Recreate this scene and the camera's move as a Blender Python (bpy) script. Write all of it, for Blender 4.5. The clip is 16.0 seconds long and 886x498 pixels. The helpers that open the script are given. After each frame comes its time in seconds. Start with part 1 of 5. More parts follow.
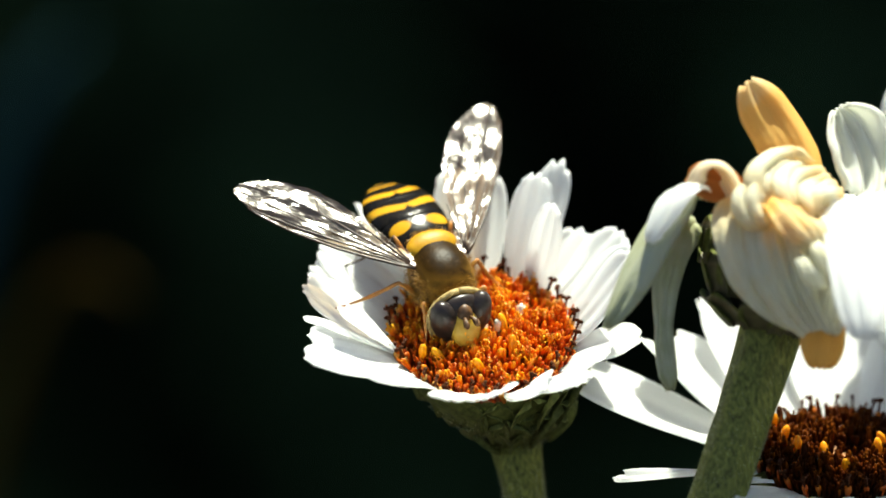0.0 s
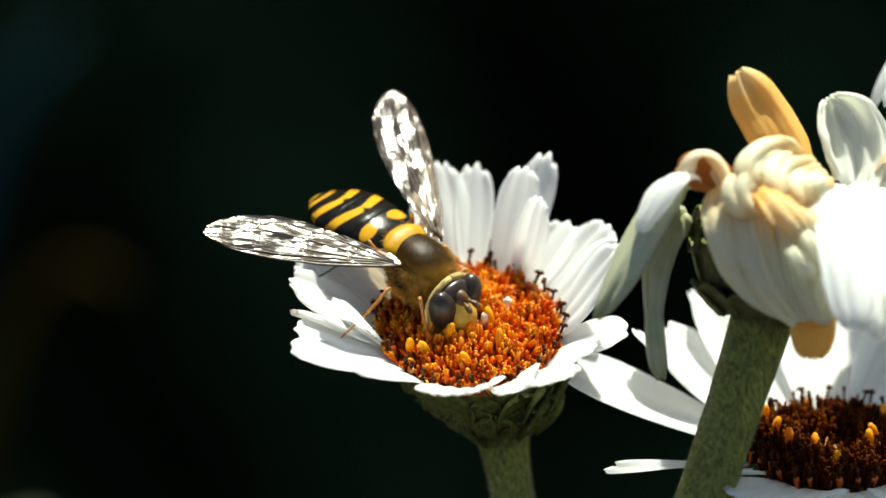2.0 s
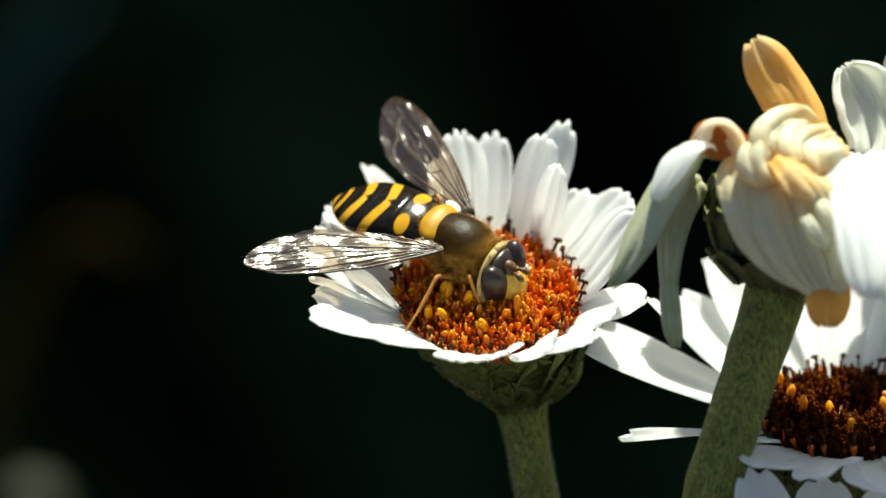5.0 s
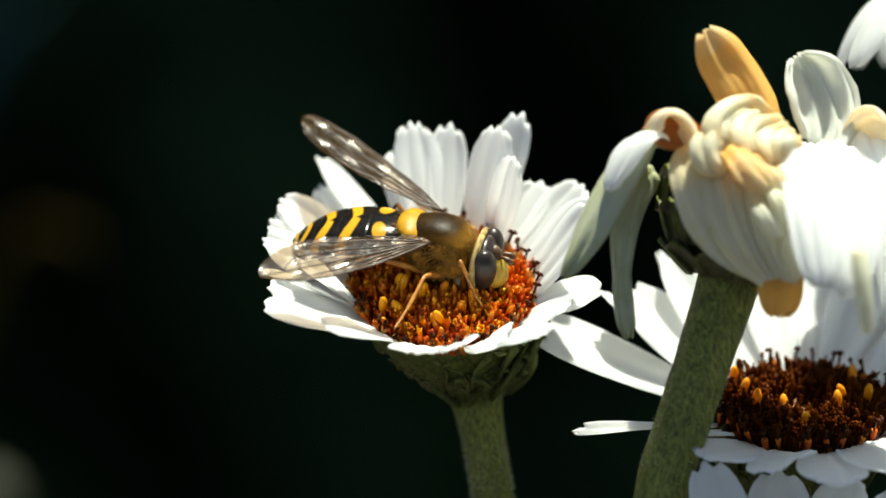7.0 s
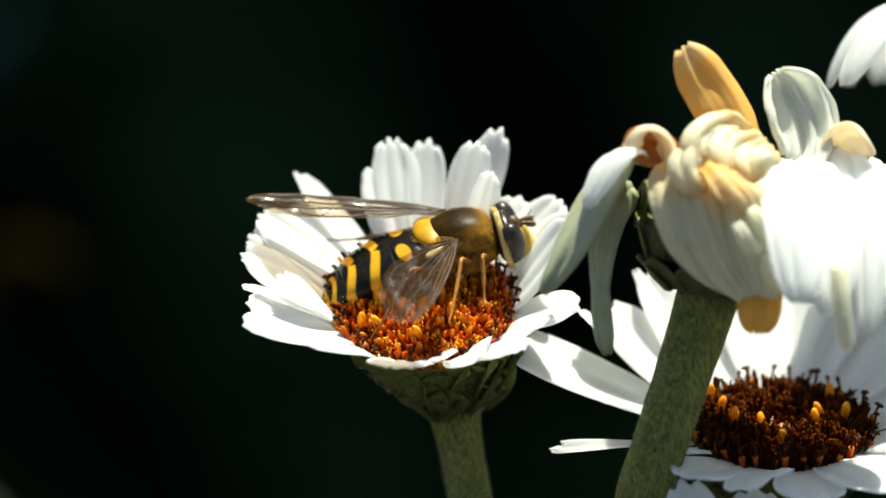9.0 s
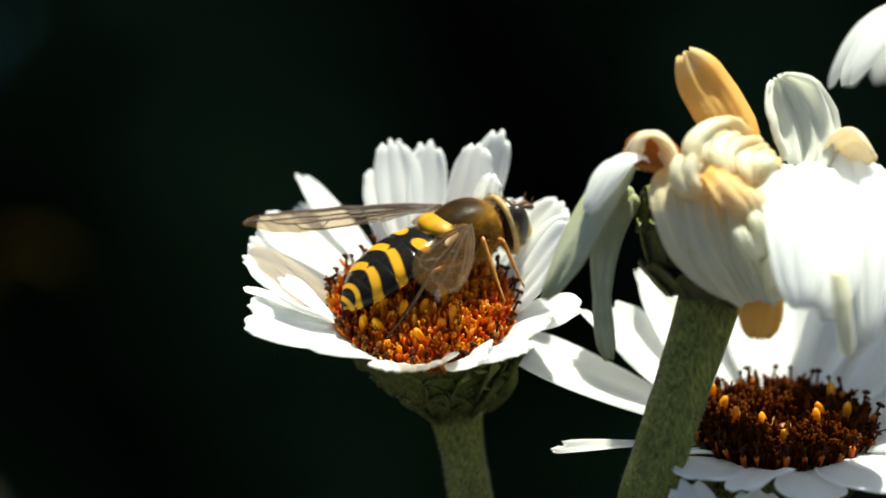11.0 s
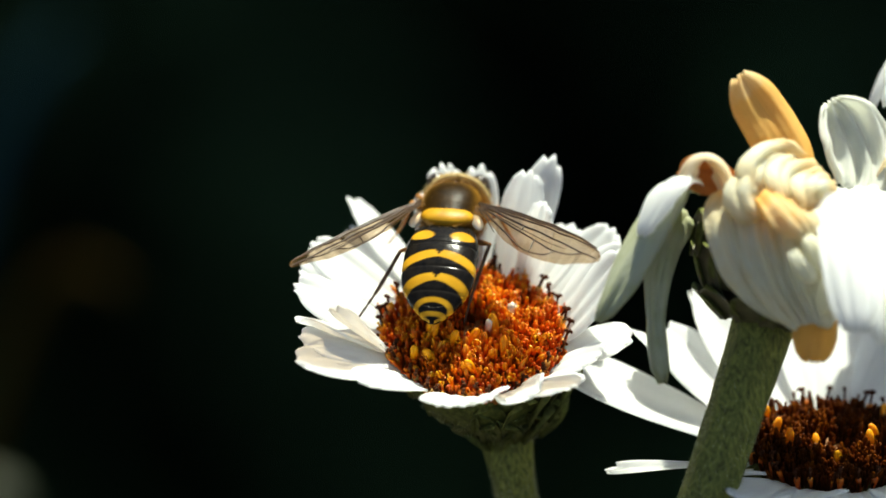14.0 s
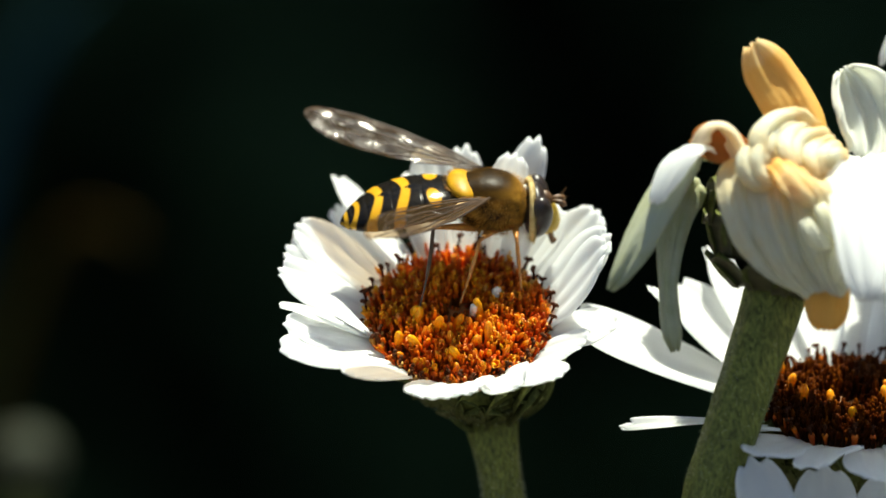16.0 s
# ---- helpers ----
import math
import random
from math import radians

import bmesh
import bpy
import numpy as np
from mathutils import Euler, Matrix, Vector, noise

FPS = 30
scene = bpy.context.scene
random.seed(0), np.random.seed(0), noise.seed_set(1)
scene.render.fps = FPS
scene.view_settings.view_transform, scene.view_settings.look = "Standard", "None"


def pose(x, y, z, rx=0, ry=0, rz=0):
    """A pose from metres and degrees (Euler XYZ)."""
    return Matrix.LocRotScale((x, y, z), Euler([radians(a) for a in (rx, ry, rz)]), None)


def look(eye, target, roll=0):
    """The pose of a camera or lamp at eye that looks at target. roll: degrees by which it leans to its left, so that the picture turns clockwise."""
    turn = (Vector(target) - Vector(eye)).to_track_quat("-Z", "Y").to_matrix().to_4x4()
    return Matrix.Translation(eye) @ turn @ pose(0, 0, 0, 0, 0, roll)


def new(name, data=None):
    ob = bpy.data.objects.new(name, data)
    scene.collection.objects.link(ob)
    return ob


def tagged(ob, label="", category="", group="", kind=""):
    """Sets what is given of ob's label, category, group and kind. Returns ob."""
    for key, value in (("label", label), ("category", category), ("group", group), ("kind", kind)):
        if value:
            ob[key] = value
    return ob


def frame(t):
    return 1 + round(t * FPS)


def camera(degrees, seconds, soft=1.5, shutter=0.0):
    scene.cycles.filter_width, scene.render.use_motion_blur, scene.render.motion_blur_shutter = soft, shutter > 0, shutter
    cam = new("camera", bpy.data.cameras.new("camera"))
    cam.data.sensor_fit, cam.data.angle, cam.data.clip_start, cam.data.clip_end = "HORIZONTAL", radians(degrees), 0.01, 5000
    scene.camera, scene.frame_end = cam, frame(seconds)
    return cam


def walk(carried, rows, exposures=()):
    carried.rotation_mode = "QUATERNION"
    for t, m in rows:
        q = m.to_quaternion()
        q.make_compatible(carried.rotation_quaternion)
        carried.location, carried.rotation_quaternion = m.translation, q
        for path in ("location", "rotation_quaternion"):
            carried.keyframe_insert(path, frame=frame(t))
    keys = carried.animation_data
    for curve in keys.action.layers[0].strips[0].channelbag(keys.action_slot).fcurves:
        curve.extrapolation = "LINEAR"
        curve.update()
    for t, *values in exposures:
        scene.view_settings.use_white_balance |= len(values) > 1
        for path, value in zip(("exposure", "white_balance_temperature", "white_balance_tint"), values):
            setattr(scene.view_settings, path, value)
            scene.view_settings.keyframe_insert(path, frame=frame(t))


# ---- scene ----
# A hoverfly feeds on a white composite flower; a spent head stands before it. Sizes in mm where MM is used.
MM = 0.001
cam = camera(3.666, 16.0, soft=1.6)
cam.data.dof.use_dof = True
cam.data.dof.focus_distance = 0.697
cam.data.dof.aperture_fstop = 25.0
EYE = (0.00000, -0.65778, 0.78941)
walk(cam, [
    (0, look(EYE, (0.00000, 0.00000, 0.55000))),
    (0.5, look(EYE, (0.00057, -0.00028, 0.54922))),
    (1, look(EYE, (0.00031, -0.00015, 0.54960))),
    (1.5, look(EYE, (0.00000, -0.00003, 0.54992))),
    (2, look(EYE, (0.00043, -0.00015, 0.54960))),
    (2.5, look(EYE, (0.00034, 0.00000, 0.55000))),
    (3, look(EYE, (-0.00043, -0.00053, 0.54855))),
    (3.5, look(EYE, (-0.00057, -0.00075, 0.54793))),
    (6, look(EYE, (0.00071, -0.00067, 0.54815))),
    (6.5, look(EYE, (0.00166, -0.00076, 0.54791))),
    (7, look(EYE, (0.00203, -0.00081, 0.54777))),
    (7.5, look(EYE, (0.00183, -0.00072, 0.54801))),
    (8, look(EYE, (0.00203, -0.00081, 0.54777))),
    (8.5, look(EYE, (0.00303, -0.00072, 0.54801))),
    (9, look(EYE, (0.00320, -0.00050, 0.54863))),
    (11.5, look(EYE, (0.00306, -0.00050, 0.54863))),
    (12, look(EYE, (0.00203, -0.00060, 0.54836))),
    (12.5, look(EYE, (0.00140, -0.00064, 0.54823))),
    (13, look(EYE, (0.00114, -0.00066, 0.54817))),
    (13.5, look(EYE, (-0.00166, -0.00028, 0.54922))),
    (14, look(EYE, (0.00040, -0.00014, 0.54962))),
    (14.5, look(EYE, (-0.00149, 0.00004, 0.55011))),
    (15, look(EYE, (-0.00051, -0.00045, 0.54876))),
    (15.2, look(EYE, (0.00051, -0.00033, 0.54909))),
    (15.5, look(EYE, (-0.00049, -0.00081, 0.54777))),
    (16, look(EYE, (-0.00034, -0.00090, 0.54753))),
], exposures=[(0, 1.15), (1, 1.10), (2, 0.96), (3, 0.86), (6, 0.88), (9, 0.92), (14, 0.92), (16, 0.98)])

# ---- light ----
SUN_EL, SUN_AZ = 70.0, 25.0   # height, and degrees from straight behind the flowers towards the right
world = bpy.data.worlds.new("sky")
scene.world = world
world.use_nodes = True
wn = world.node_tree.nodes
wn.clear()
sky = wn.new("ShaderNodeTexSky")
sky.sky_type, sky.sun_disc = "NISHITA", False
sky.sun_elevation, sky.sun_rotation = radians(SUN_EL), radians(SUN_AZ)
bg = wn.new("ShaderNodeBackground")
bg.inputs["Strength"].default_value = 0.062
wout = wn.new("ShaderNodeOutputWorld")
world.node_tree.links.new(sky.outputs[0], bg.inputs["Color"])
world.node_tree.links.new(bg.outputs[0], wout.inputs["Surface"])

sun_data = bpy.data.lights.new("sun", "SUN")
sun_data.energy, sun_data.angle, sun_data.color = 5.8, radians(0.53), (0.96, 0.97, 0.79)
sun = new("sun", sun_data)
sun_dir = Vector((math.sin(radians(SUN_AZ)) * math.cos(radians(SUN_EL)),
                  math.cos(radians(SUN_AZ)) * math.cos(radians(SUN_EL)), math.sin(radians(SUN_EL))))
sun.matrix_world = look(sun_dir * 20, (0, 0, 0.5))

# the plan's axes: across, up and towards the viewer, leaning 20 degrees, about a point among the flowers
LEAN = 20.0
CENTRE = Vector((0, 0, 0.55))
ACROSS = Vector((1, 0, 0))
RISE = Vector((0, math.sin(radians(LEAN)), math.cos(radians(LEAN))))
NEAR = Vector((0, -math.cos(radians(LEAN)), math.sin(radians(LEAN))))
VIEW = Matrix((ACROSS, RISE, NEAR)).transposed().to_4x4()


def spot(u, v, w=0.0):
    """World place of a point u mm across, v mm up and w mm nearer."""
    return CENTRE + (ACROSS * u + RISE * v + NEAR * w) * MM


def head_turn(el, roll=0.0, yaw=0.0):
    """Turn of a flower head whose face is seen el degrees above its rim; roll tips it in the picture, yaw turns it on its stalk."""
    return VIEW @ pose(0, 0, 0, 0, 0, roll) @ pose(0, 0, 0, el - 90, 0, yaw)

# ---- materials ----
def nodes_of(name):
    m = bpy.data.materials.new(name)
    m.use_nodes = True
    nt = m.node_tree
    nt.nodes.clear()
    return m, nt, nt.nodes, nt.links


def noise_tex(nt, scale, detail=4, stretch=(1, 1, 1), rough=0.6, coords="Object"):
    tc = nt.nodes.new("ShaderNodeTexCoord")
    mp = nt.nodes.new("ShaderNodeMapping")
    mp.inputs["Scale"].default_value = stretch
    tx = nt.nodes.new("ShaderNodeTexNoise")
    tx.inputs["Scale"].default_value = scale
    tx.inputs["Detail"].default_value = detail
    tx.inputs["Roughness"].default_value = rough
    nt.links.new(tc.outputs[coords], mp.inputs["Vector"])
    nt.links.new(mp.outputs[0], tx.inputs["Vector"])
    return tx


def ramp(nt, src, stops):
    r = nt.nodes.new("ShaderNodeValToRGB")
    els = r.color_ramp.elements
    while len(els) < len(stops):
        els.new(0.5)
    for e, (p, col) in zip(els, stops):
        e.position, e.color = p, (*col, 1)
    nt.links.new(src, r.inputs[0])
    return r.outputs[0]


def mixc(nt, fac, a, b):
    m = nt.nodes.new("ShaderNodeMix")
    m.data_type = "RGBA"
    for sock, val in ((m.inputs[0], fac), (m.inputs[6], a), (m.inputs[7], b)):
        if isinstance(val, bpy.types.NodeSocket):
            nt.links.new(val, sock)
        elif isinstance(val, tuple):
            sock.default_value = (*val, 1)
        else:
            sock.default_value = val
    return m.outputs[2]


def finish(m, nt, colour, rough=0.5, bump=None, bump_d=0.0001, translucent=0.0, tcol=None, spec=0.5, coat=0.0, metal=0.0, bump_s=0.5):
    p = nt.nodes.new("ShaderNodeBsdfPrincipled")
    p.inputs["Roughness"].default_value = rough
    p.inputs["Specular IOR Level"].default_value = spec
    p.inputs["Coat Weight"].default_value = coat
    p.inputs["Coat Roughness"].default_value = 0.15
    p.inputs["Metallic"].default_value = metal
    if isinstance(colour, tuple):
        p.inputs["Base Color"].default_value = (*colour, 1)
    else:
        nt.links.new(colour, p.inputs["Base Color"])
    b = None
    if bump is not None:
        b = nt.nodes.new("ShaderNodeBump")
        b.inputs["Strength"].default_value = bump_s
        b.inputs["Distance"].default_value = bump_d
        nt.links.new(bump, b.inputs["Height"])
        nt.links.new(b.outputs[0], p.inputs["Normal"])
    o = nt.nodes.new("ShaderNodeOutputMaterial")
    if translucent:
        t = nt.nodes.new("ShaderNodeBsdfTranslucent")
        if tcol is None:
            tcol = colour
        if isinstance(tcol, tuple):
            t.inputs["Color"].default_value = (*tcol, 1)
        else:
            nt.links.new(tcol, t.inputs["Color"])
        mx = nt.nodes.new("ShaderNodeMixShader")
        mx.inputs[0].default_value = translucent
        nt.links.new(p.outputs[0], mx.inputs[1])
        nt.links.new(t.outputs[0], mx.inputs[2])
        nt.links.new(mx.outputs[0], o.inputs[0])
    else:
        nt.links.new(p.outputs[0], o.inputs[0])
    return m


def two_tone(name, a, b, scale, rough=0.5, bump_d=0.00005, detail=5, stretch=(1, 1, 1), spots=None, **kw):
    """A surface between the colours a and b, with grain at a fine scale, and stains at a coarser one."""
    m, nt, n, l = nodes_of(name)
    fine = noise_tex(nt, scale, detail, stretch)
    coarse = noise_tex(nt, scale * 0.17, 3, stretch)
    col = ramp(nt, fine.outputs[0], [(0.3, a), (0.7, b)])
    dark = tuple(c * 0.62 for c in a) if spots is None else spots
    fac = ramp(nt, coarse.outputs[0], [(0.5, (0, 0, 0)), (0.75, (0.7, 0.7, 0.7))])
    col = mixc(nt, fac, col, dark)
    return finish(m, nt, col, rough, fine.outputs[0], bump_d, **kw)


def petal_material(name, base, shade, trans, tcol):
    """Veined along the petal's own length (its x), with faint blotches."""
    m, nt, n, l = nodes_of(name)
    veins = noise_tex(nt, 1.0, 3, (90, 1900, 500))
    blot = noise_tex(nt, 330, 3)
    fine = noise_tex(nt, 2600, 3)
    col = ramp(nt, veins.outputs[0], [(0.33, shade), (0.6, base)])
    fac = ramp(nt, blot.outputs[0], [(0.5, (0, 0, 0)), (0.8, (0.5, 0.5, 0.5))])
    col = mixc(nt, fac, col, shade)
    add = n.new("ShaderNodeMath")
    add.operation = "MULTIPLY_ADD"
    add.inputs[1].default_value = 0.25
    l.new(fine.outputs[0], add.inputs[0])
    l.new(veins.outputs[0], add.inputs[2])
    return finish(m, nt, col, 0.55, add.outputs[0], 0.00010, translucent=trans, tcol=tcol, spec=0.3)


WHITE = petal_material("petal_white", (0.91, 0.92, 0.92), (0.86, 0.88, 0.89), 0.64, (0.98, 0.985, 0.975))
CREAM = petal_material("petal_cream", (0.90, 0.89, 0.80), (0.82, 0.80, 0.64), 0.55, (0.94, 0.92, 0.72))
TAN = petal_material("petal_tan", (0.88, 0.60, 0.20), (0.80, 0.48, 0.12), 0.65, (0.98, 0.66, 0.18))
FADED = petal_material("petal_faded", (0.87, 0.88, 0.83), (0.70, 0.71, 0.64), 0.50, (0.86, 0.87, 0.78))
BUFF = petal_material("petal_buff", (0.92, 0.85, 0.70), (0.86, 0.73, 0.50), 0.45, (0.94, 0.82, 0.58))
# greenish petal tone, darkened for the shade on the hanging petals
GREENISH_SHADED = petal_material("petal_greenish_shaded", (0.56, 0.58, 0.42), (0.40, 0.42, 0.24), 0.34, (0.40, 0.43, 0.16))


def wilted_material(name):
    """Cream petal that turns tan where it is withered, by the mesh's stored wilt and a ragged edge."""
    m, nt, n, l = nodes_of(name)
    at = n.new("ShaderNodeAttribute")
    at.attribute_name = "wilt"
    sep = n.new("ShaderNodeSeparateColor")
    l.new(at.outputs["Color"], sep.inputs[0])
    veins = noise_tex(nt, 900, 4)
    rag = n.new("ShaderNodeMath")
    rag.operation = "MULTIPLY_ADD"
    rag.inputs[1].default_value = 0.55
    l.new(veins.outputs[0], rag.inputs[0])
    l.new(sep.outputs[0], rag.inputs[2])
    col = ramp(nt, rag.outputs[0], [(0.16, (0.88, 0.88, 0.80)), (0.32, (0.87, 0.86, 0.71)), (0.55, (0.86, 0.78, 0.54)), (0.85, (0.88, 0.66, 0.32)), (1.0, (0.92, 0.60, 0.18))])
    fine = noise_tex(nt, 2200, 3)
    return finish(m, nt, col, 0.55, fine.outputs[0], 0.00012, translucent=0.54, tcol=col, spec=0.25)


WILTED = wilted_material("petal_wilted")
STEM = two_tone("stem_green", (0.022, 0.032, 0.002), (0.285, 0.300, 0.060), 6500, 0.55, 0.0003, spec=0.25, detail=8, stretch=(1, 1, 0.30), spots=(0.060, 0.068, 0.014))
DOWN = two_tone("pale_down", (0.42, 0.43, 0.24), (0.62, 0.63, 0.42), 2000, 0.5, translucent=0.4)
BRACT = two_tone("bract_green", (0.030, 0.042, 0.006), (0.150, 0.165, 0.040), 2600, 0.6, 0.0002, spec=0.15, spots=(0.07, 0.075, 0.020))
BRACT_EDGE = two_tone("bract_margin", (0.034, 0.044, 0.008), (0.160, 0.175, 0.050), 2800, 0.6, 0.0002, spec=0.15)
BRACT_DARK = two_tone("bract_dry", (0.045, 0.040, 0.015), (0.10, 0.09, 0.035), 1300, 0.6, 0.0001)
BRACT_TOP = two_tone("receptacle", (0.20, 0.07, 0.015), (0.32, 0.12, 0.02), 1200, 0.6)


def floret_material(name, low, high, tip, dark, tall, shine=0.5):
    """Tubes that go from low, darkened for the shade between them, to high colour up their length, each a little
    different.
    """
    m, nt, n, l = nodes_of(name)
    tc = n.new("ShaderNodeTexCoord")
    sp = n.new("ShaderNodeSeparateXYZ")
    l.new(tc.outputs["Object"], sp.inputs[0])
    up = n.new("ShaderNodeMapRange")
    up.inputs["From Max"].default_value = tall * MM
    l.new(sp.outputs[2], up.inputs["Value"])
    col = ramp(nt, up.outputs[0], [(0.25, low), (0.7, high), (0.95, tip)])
    oi = n.new("ShaderNodeObjectInfo")
    ge = n.new("ShaderNodeNewGeometry")
    mixr = n.new("ShaderNodeMath")
    mixr.operation = "PINGPONG"
    mixr.inputs[1].default_value = 1.0
    summ = n.new("ShaderNodeMath")
    l.new(oi.outputs["Random"], summ.inputs[0])
    l.new(ge.outputs["Random Per Island"], summ.inputs[1])
    l.new(summ.outputs[0], mixr.inputs[0])
    fac = ramp(nt, mixr.outputs[0], [(0.25, (0, 0, 0)), (0.95, (0.85, 0.85, 0.85))])
    col = mixc(nt, fac, col, dark)
    fine = noise_tex(nt, 3500, 3)
    return finish(m, nt, col, 0.34, fine.outputs[0], 0.00004, translucent=0.3, tcol=col, coat=0.2 * shine, spec=shine)


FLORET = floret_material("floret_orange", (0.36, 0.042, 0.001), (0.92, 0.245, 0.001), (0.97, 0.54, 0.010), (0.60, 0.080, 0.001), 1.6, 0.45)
# fill between the florets, a darker copy with the gap shade in its colour
FLORET_FILL = floret_material("floret_gap_shade", (0.32, 0.034, 0.001), (0.92, 0.215, 0.001), (0.96, 0.40, 0.003), (0.56, 0.068, 0.001), 1.6, 0.3)
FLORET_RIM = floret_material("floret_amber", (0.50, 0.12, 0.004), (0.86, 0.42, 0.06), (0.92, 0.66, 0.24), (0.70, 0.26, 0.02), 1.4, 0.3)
# older disc's rust, darkened further for the shade that lies on it
FLORET_RUST_SHADED = floret_material("floret_rust_shaded", (0.036, 0.006, 0.0005), (0.125, 0.026, 0.0005), (0.19, 0.048, 0.001), (0.055, 0.009, 0.0005), 1.6, 0.05)
BUD = floret_material("floret_bud", (0.62, 0.16, 0.002), (0.90, 0.36, 0.004), (0.95, 0.50, 0.008), (0.82, 0.26, 0.003), 1.5, 0.25)
STIGMA = two_tone("stigma_brown", (0.045, 0.012, 0.004), (0.085, 0.026, 0.008), 3000, 0.6, spec=0.08)
NECTAR_WHITE = two_tone("pale_floret", (0.75, 0.66, 0.50), (0.85, 0.80, 0.68), 3000, 0.3)

# ---- building helpers ----
def part(name, bm, material, parent, label="", m=None, smooth=True, kind=""):
    """Links a bmesh made in mm as one mesh object under a thing or a part."""
    me = bpy.data.meshes.new(name)
    bm.transform(Matrix.Diagonal((MM, MM, MM, 1)))
    bm.to_mesh(me)
    bm.free()
    for mt in material if isinstance(material, (list, tuple)) else [material]:
        me.materials.append(mt)
    me.polygons.foreach_set("use_smooth", [smooth] * len(me.polygons))
    return hang(name, me, parent, label, m, kind)


def hang(name, me, parent, label="", m=None, kind=""):
    ob = new(name, me)
    ob.parent = parent
    if m is not None:
        ob.matrix_basis = m
    return tagged(ob, label=label, kind=kind)


def mm(x, y, z, rx=0, ry=0, rz=0):
    return pose(x * MM, y * MM, z * MM, rx, ry, rz)


def sheet(rows, thick=0.0):
    """A bmesh from a grid of points; with a thickness it becomes a closed leaf."""
    bm = bmesh.new()
    g = [[bm.verts.new(p) for p in r] for r in rows]
    for a, b in zip(g, g[1:]):
        for i in range(len(a) - 1):
            bm.faces.new((a[i], a[i + 1], b[i + 1], b[i]))
    if thick:
        # a second skin below the first, joined along the rim
        bm.normal_update()
        low = [[bm.verts.new(v.co - v.normal * thick * (0.35 if i in (0, len(g) - 1) or j in (0, len(r) - 1) else 1.0)) for j, v in enumerate(r)] for i, r in enumerate(g)]
        for a, b in zip(low, low[1:]):
            for i in range(len(a) - 1):
                bm.faces.new((a[i + 1], a[i], b[i], b[i + 1]))
        edge = [(g[0][i], low[0][i]) for i in range(len(g[0]))] + [(r[-1], q[-1]) for r, q in zip(g[1:], low[1:])]
        edge += [(g[-1][i], low[-1][i]) for i in range(len(g[0]) - 2, -1, -1)] + [(r[0], q[0]) for r, q in zip(g[-2:0:-1], low[-2:0:-1])]
        for (a, c), (b, d) in zip(edge, edge[1:] + edge[:1]):
            bm.faces.new((b, a, c, d))
    bmesh.ops.recalc_face_normals(bm, faces=list(bm.faces))
    return bm


def tube_rings(path, radii, n=10, bm=None, bump=None):
    """A closed tube along a path of Vectors."""
    bm = bm or bmesh.new()
    rings, side = [], None
    for i, p in enumerate(path):
        d = (path[min(i + 1, len(path) - 1)] - path[max(i - 1, 0)]).normalized()
        if side is None:
            side = d.orthogonal().normalized()
        side = (side - d * side.dot(d)).normalized()
        up = d.cross(side)
        r = radii[i] if not isinstance(radii, float) else radii
        ring = []
        for k in range(n):
            a = 2 * math.pi * k / n
            rr = r * (1 + (bump(i, k) if bump else 0))
            ring.append(bm.verts.new(p + (side * math.cos(a) + up * math.sin(a)) * rr))
        rings.append(ring)
    for a, b in zip(rings, rings[1:]):
        for k in range(n):
            bm.faces.new((a[k], a[(k + 1) % n], b[(k + 1) % n], b[k]))
    bm.faces.new(rings[0][::-1])
    bm.faces.new(rings[-1])
    return bm


def bezier(p0, p1, p2, p3, n):
    out = []
    for i in range(n + 1):
        t = i / n
        out.append(p0 * (1 - t) ** 3 + p1 * 3 * t * (1 - t) ** 2 + p2 * 3 * t * t * (1 - t) + p3 * t ** 3)
    return out


def catmull(xs, ys, x):
    """Smooth value at x through the points (xs, ys)."""
    if xs[0] > xs[-1]:
        xs, ys = xs[::-1], ys[::-1]
    i = max(0, min(len(xs) - 2, int(np.searchsorted(xs, x)) - 1))
    t = (x - xs[i]) / (xs[i + 1] - xs[i])
    slope = lambda j: (ys[min(j + 1, len(ys) - 1)] - ys[max(j - 1, 0)]) / (xs[min(j + 1, len(xs) - 1)] - xs[max(j - 1, 0)])
    h = xs[i + 1] - xs[i]
    return ((2 * t**3 - 3 * t**2 + 1) * ys[i] + (t**3 - 2 * t**2 + t) * h * slope(i)
            + (-2 * t**3 + 3 * t**2) * ys[i + 1] + (t**3 - t**2) * h * slope(i + 1))


def lathe(profile, n=48, steps=60, power=2.0):
    """A body along x from rings (x, centre height, half width, half height)."""
    xs = [p[0] for p in profile]
    bm = bmesh.new()
    rings = []
    for i in range(steps + 1):
        x = xs[0] + (xs[-1] - xs[0]) * (0.5 - 0.5 * math.cos(math.pi * i / steps))
        zc, hy, hz = (catmull(xs, [p[k] for p in profile], x) for k in (1, 2, 3))
        ring = []
        for k in range(n):
            a = 2 * math.pi * k / n
            c, s = math.sin(a), math.cos(a)
            c, s = (math.copysign(abs(v) ** (2 / power), v) for v in (c, s))
            ring.append(bm.verts.new((x, max(hy, 0.01) * c, zc + max(hz, 0.01) * s)))
        rings.append(ring)
    for a, b in zip(rings, rings[1:]):
        for k in range(n):
            bm.faces.new((a[k], a[(k + 1) % n], b[(k + 1) % n], b[k]))
    bm.faces.new(rings[0])
    bm.faces.new(rings[-1])
    bmesh.ops.recalc_face_normals(bm, faces=list(bm.faces))
    return bm


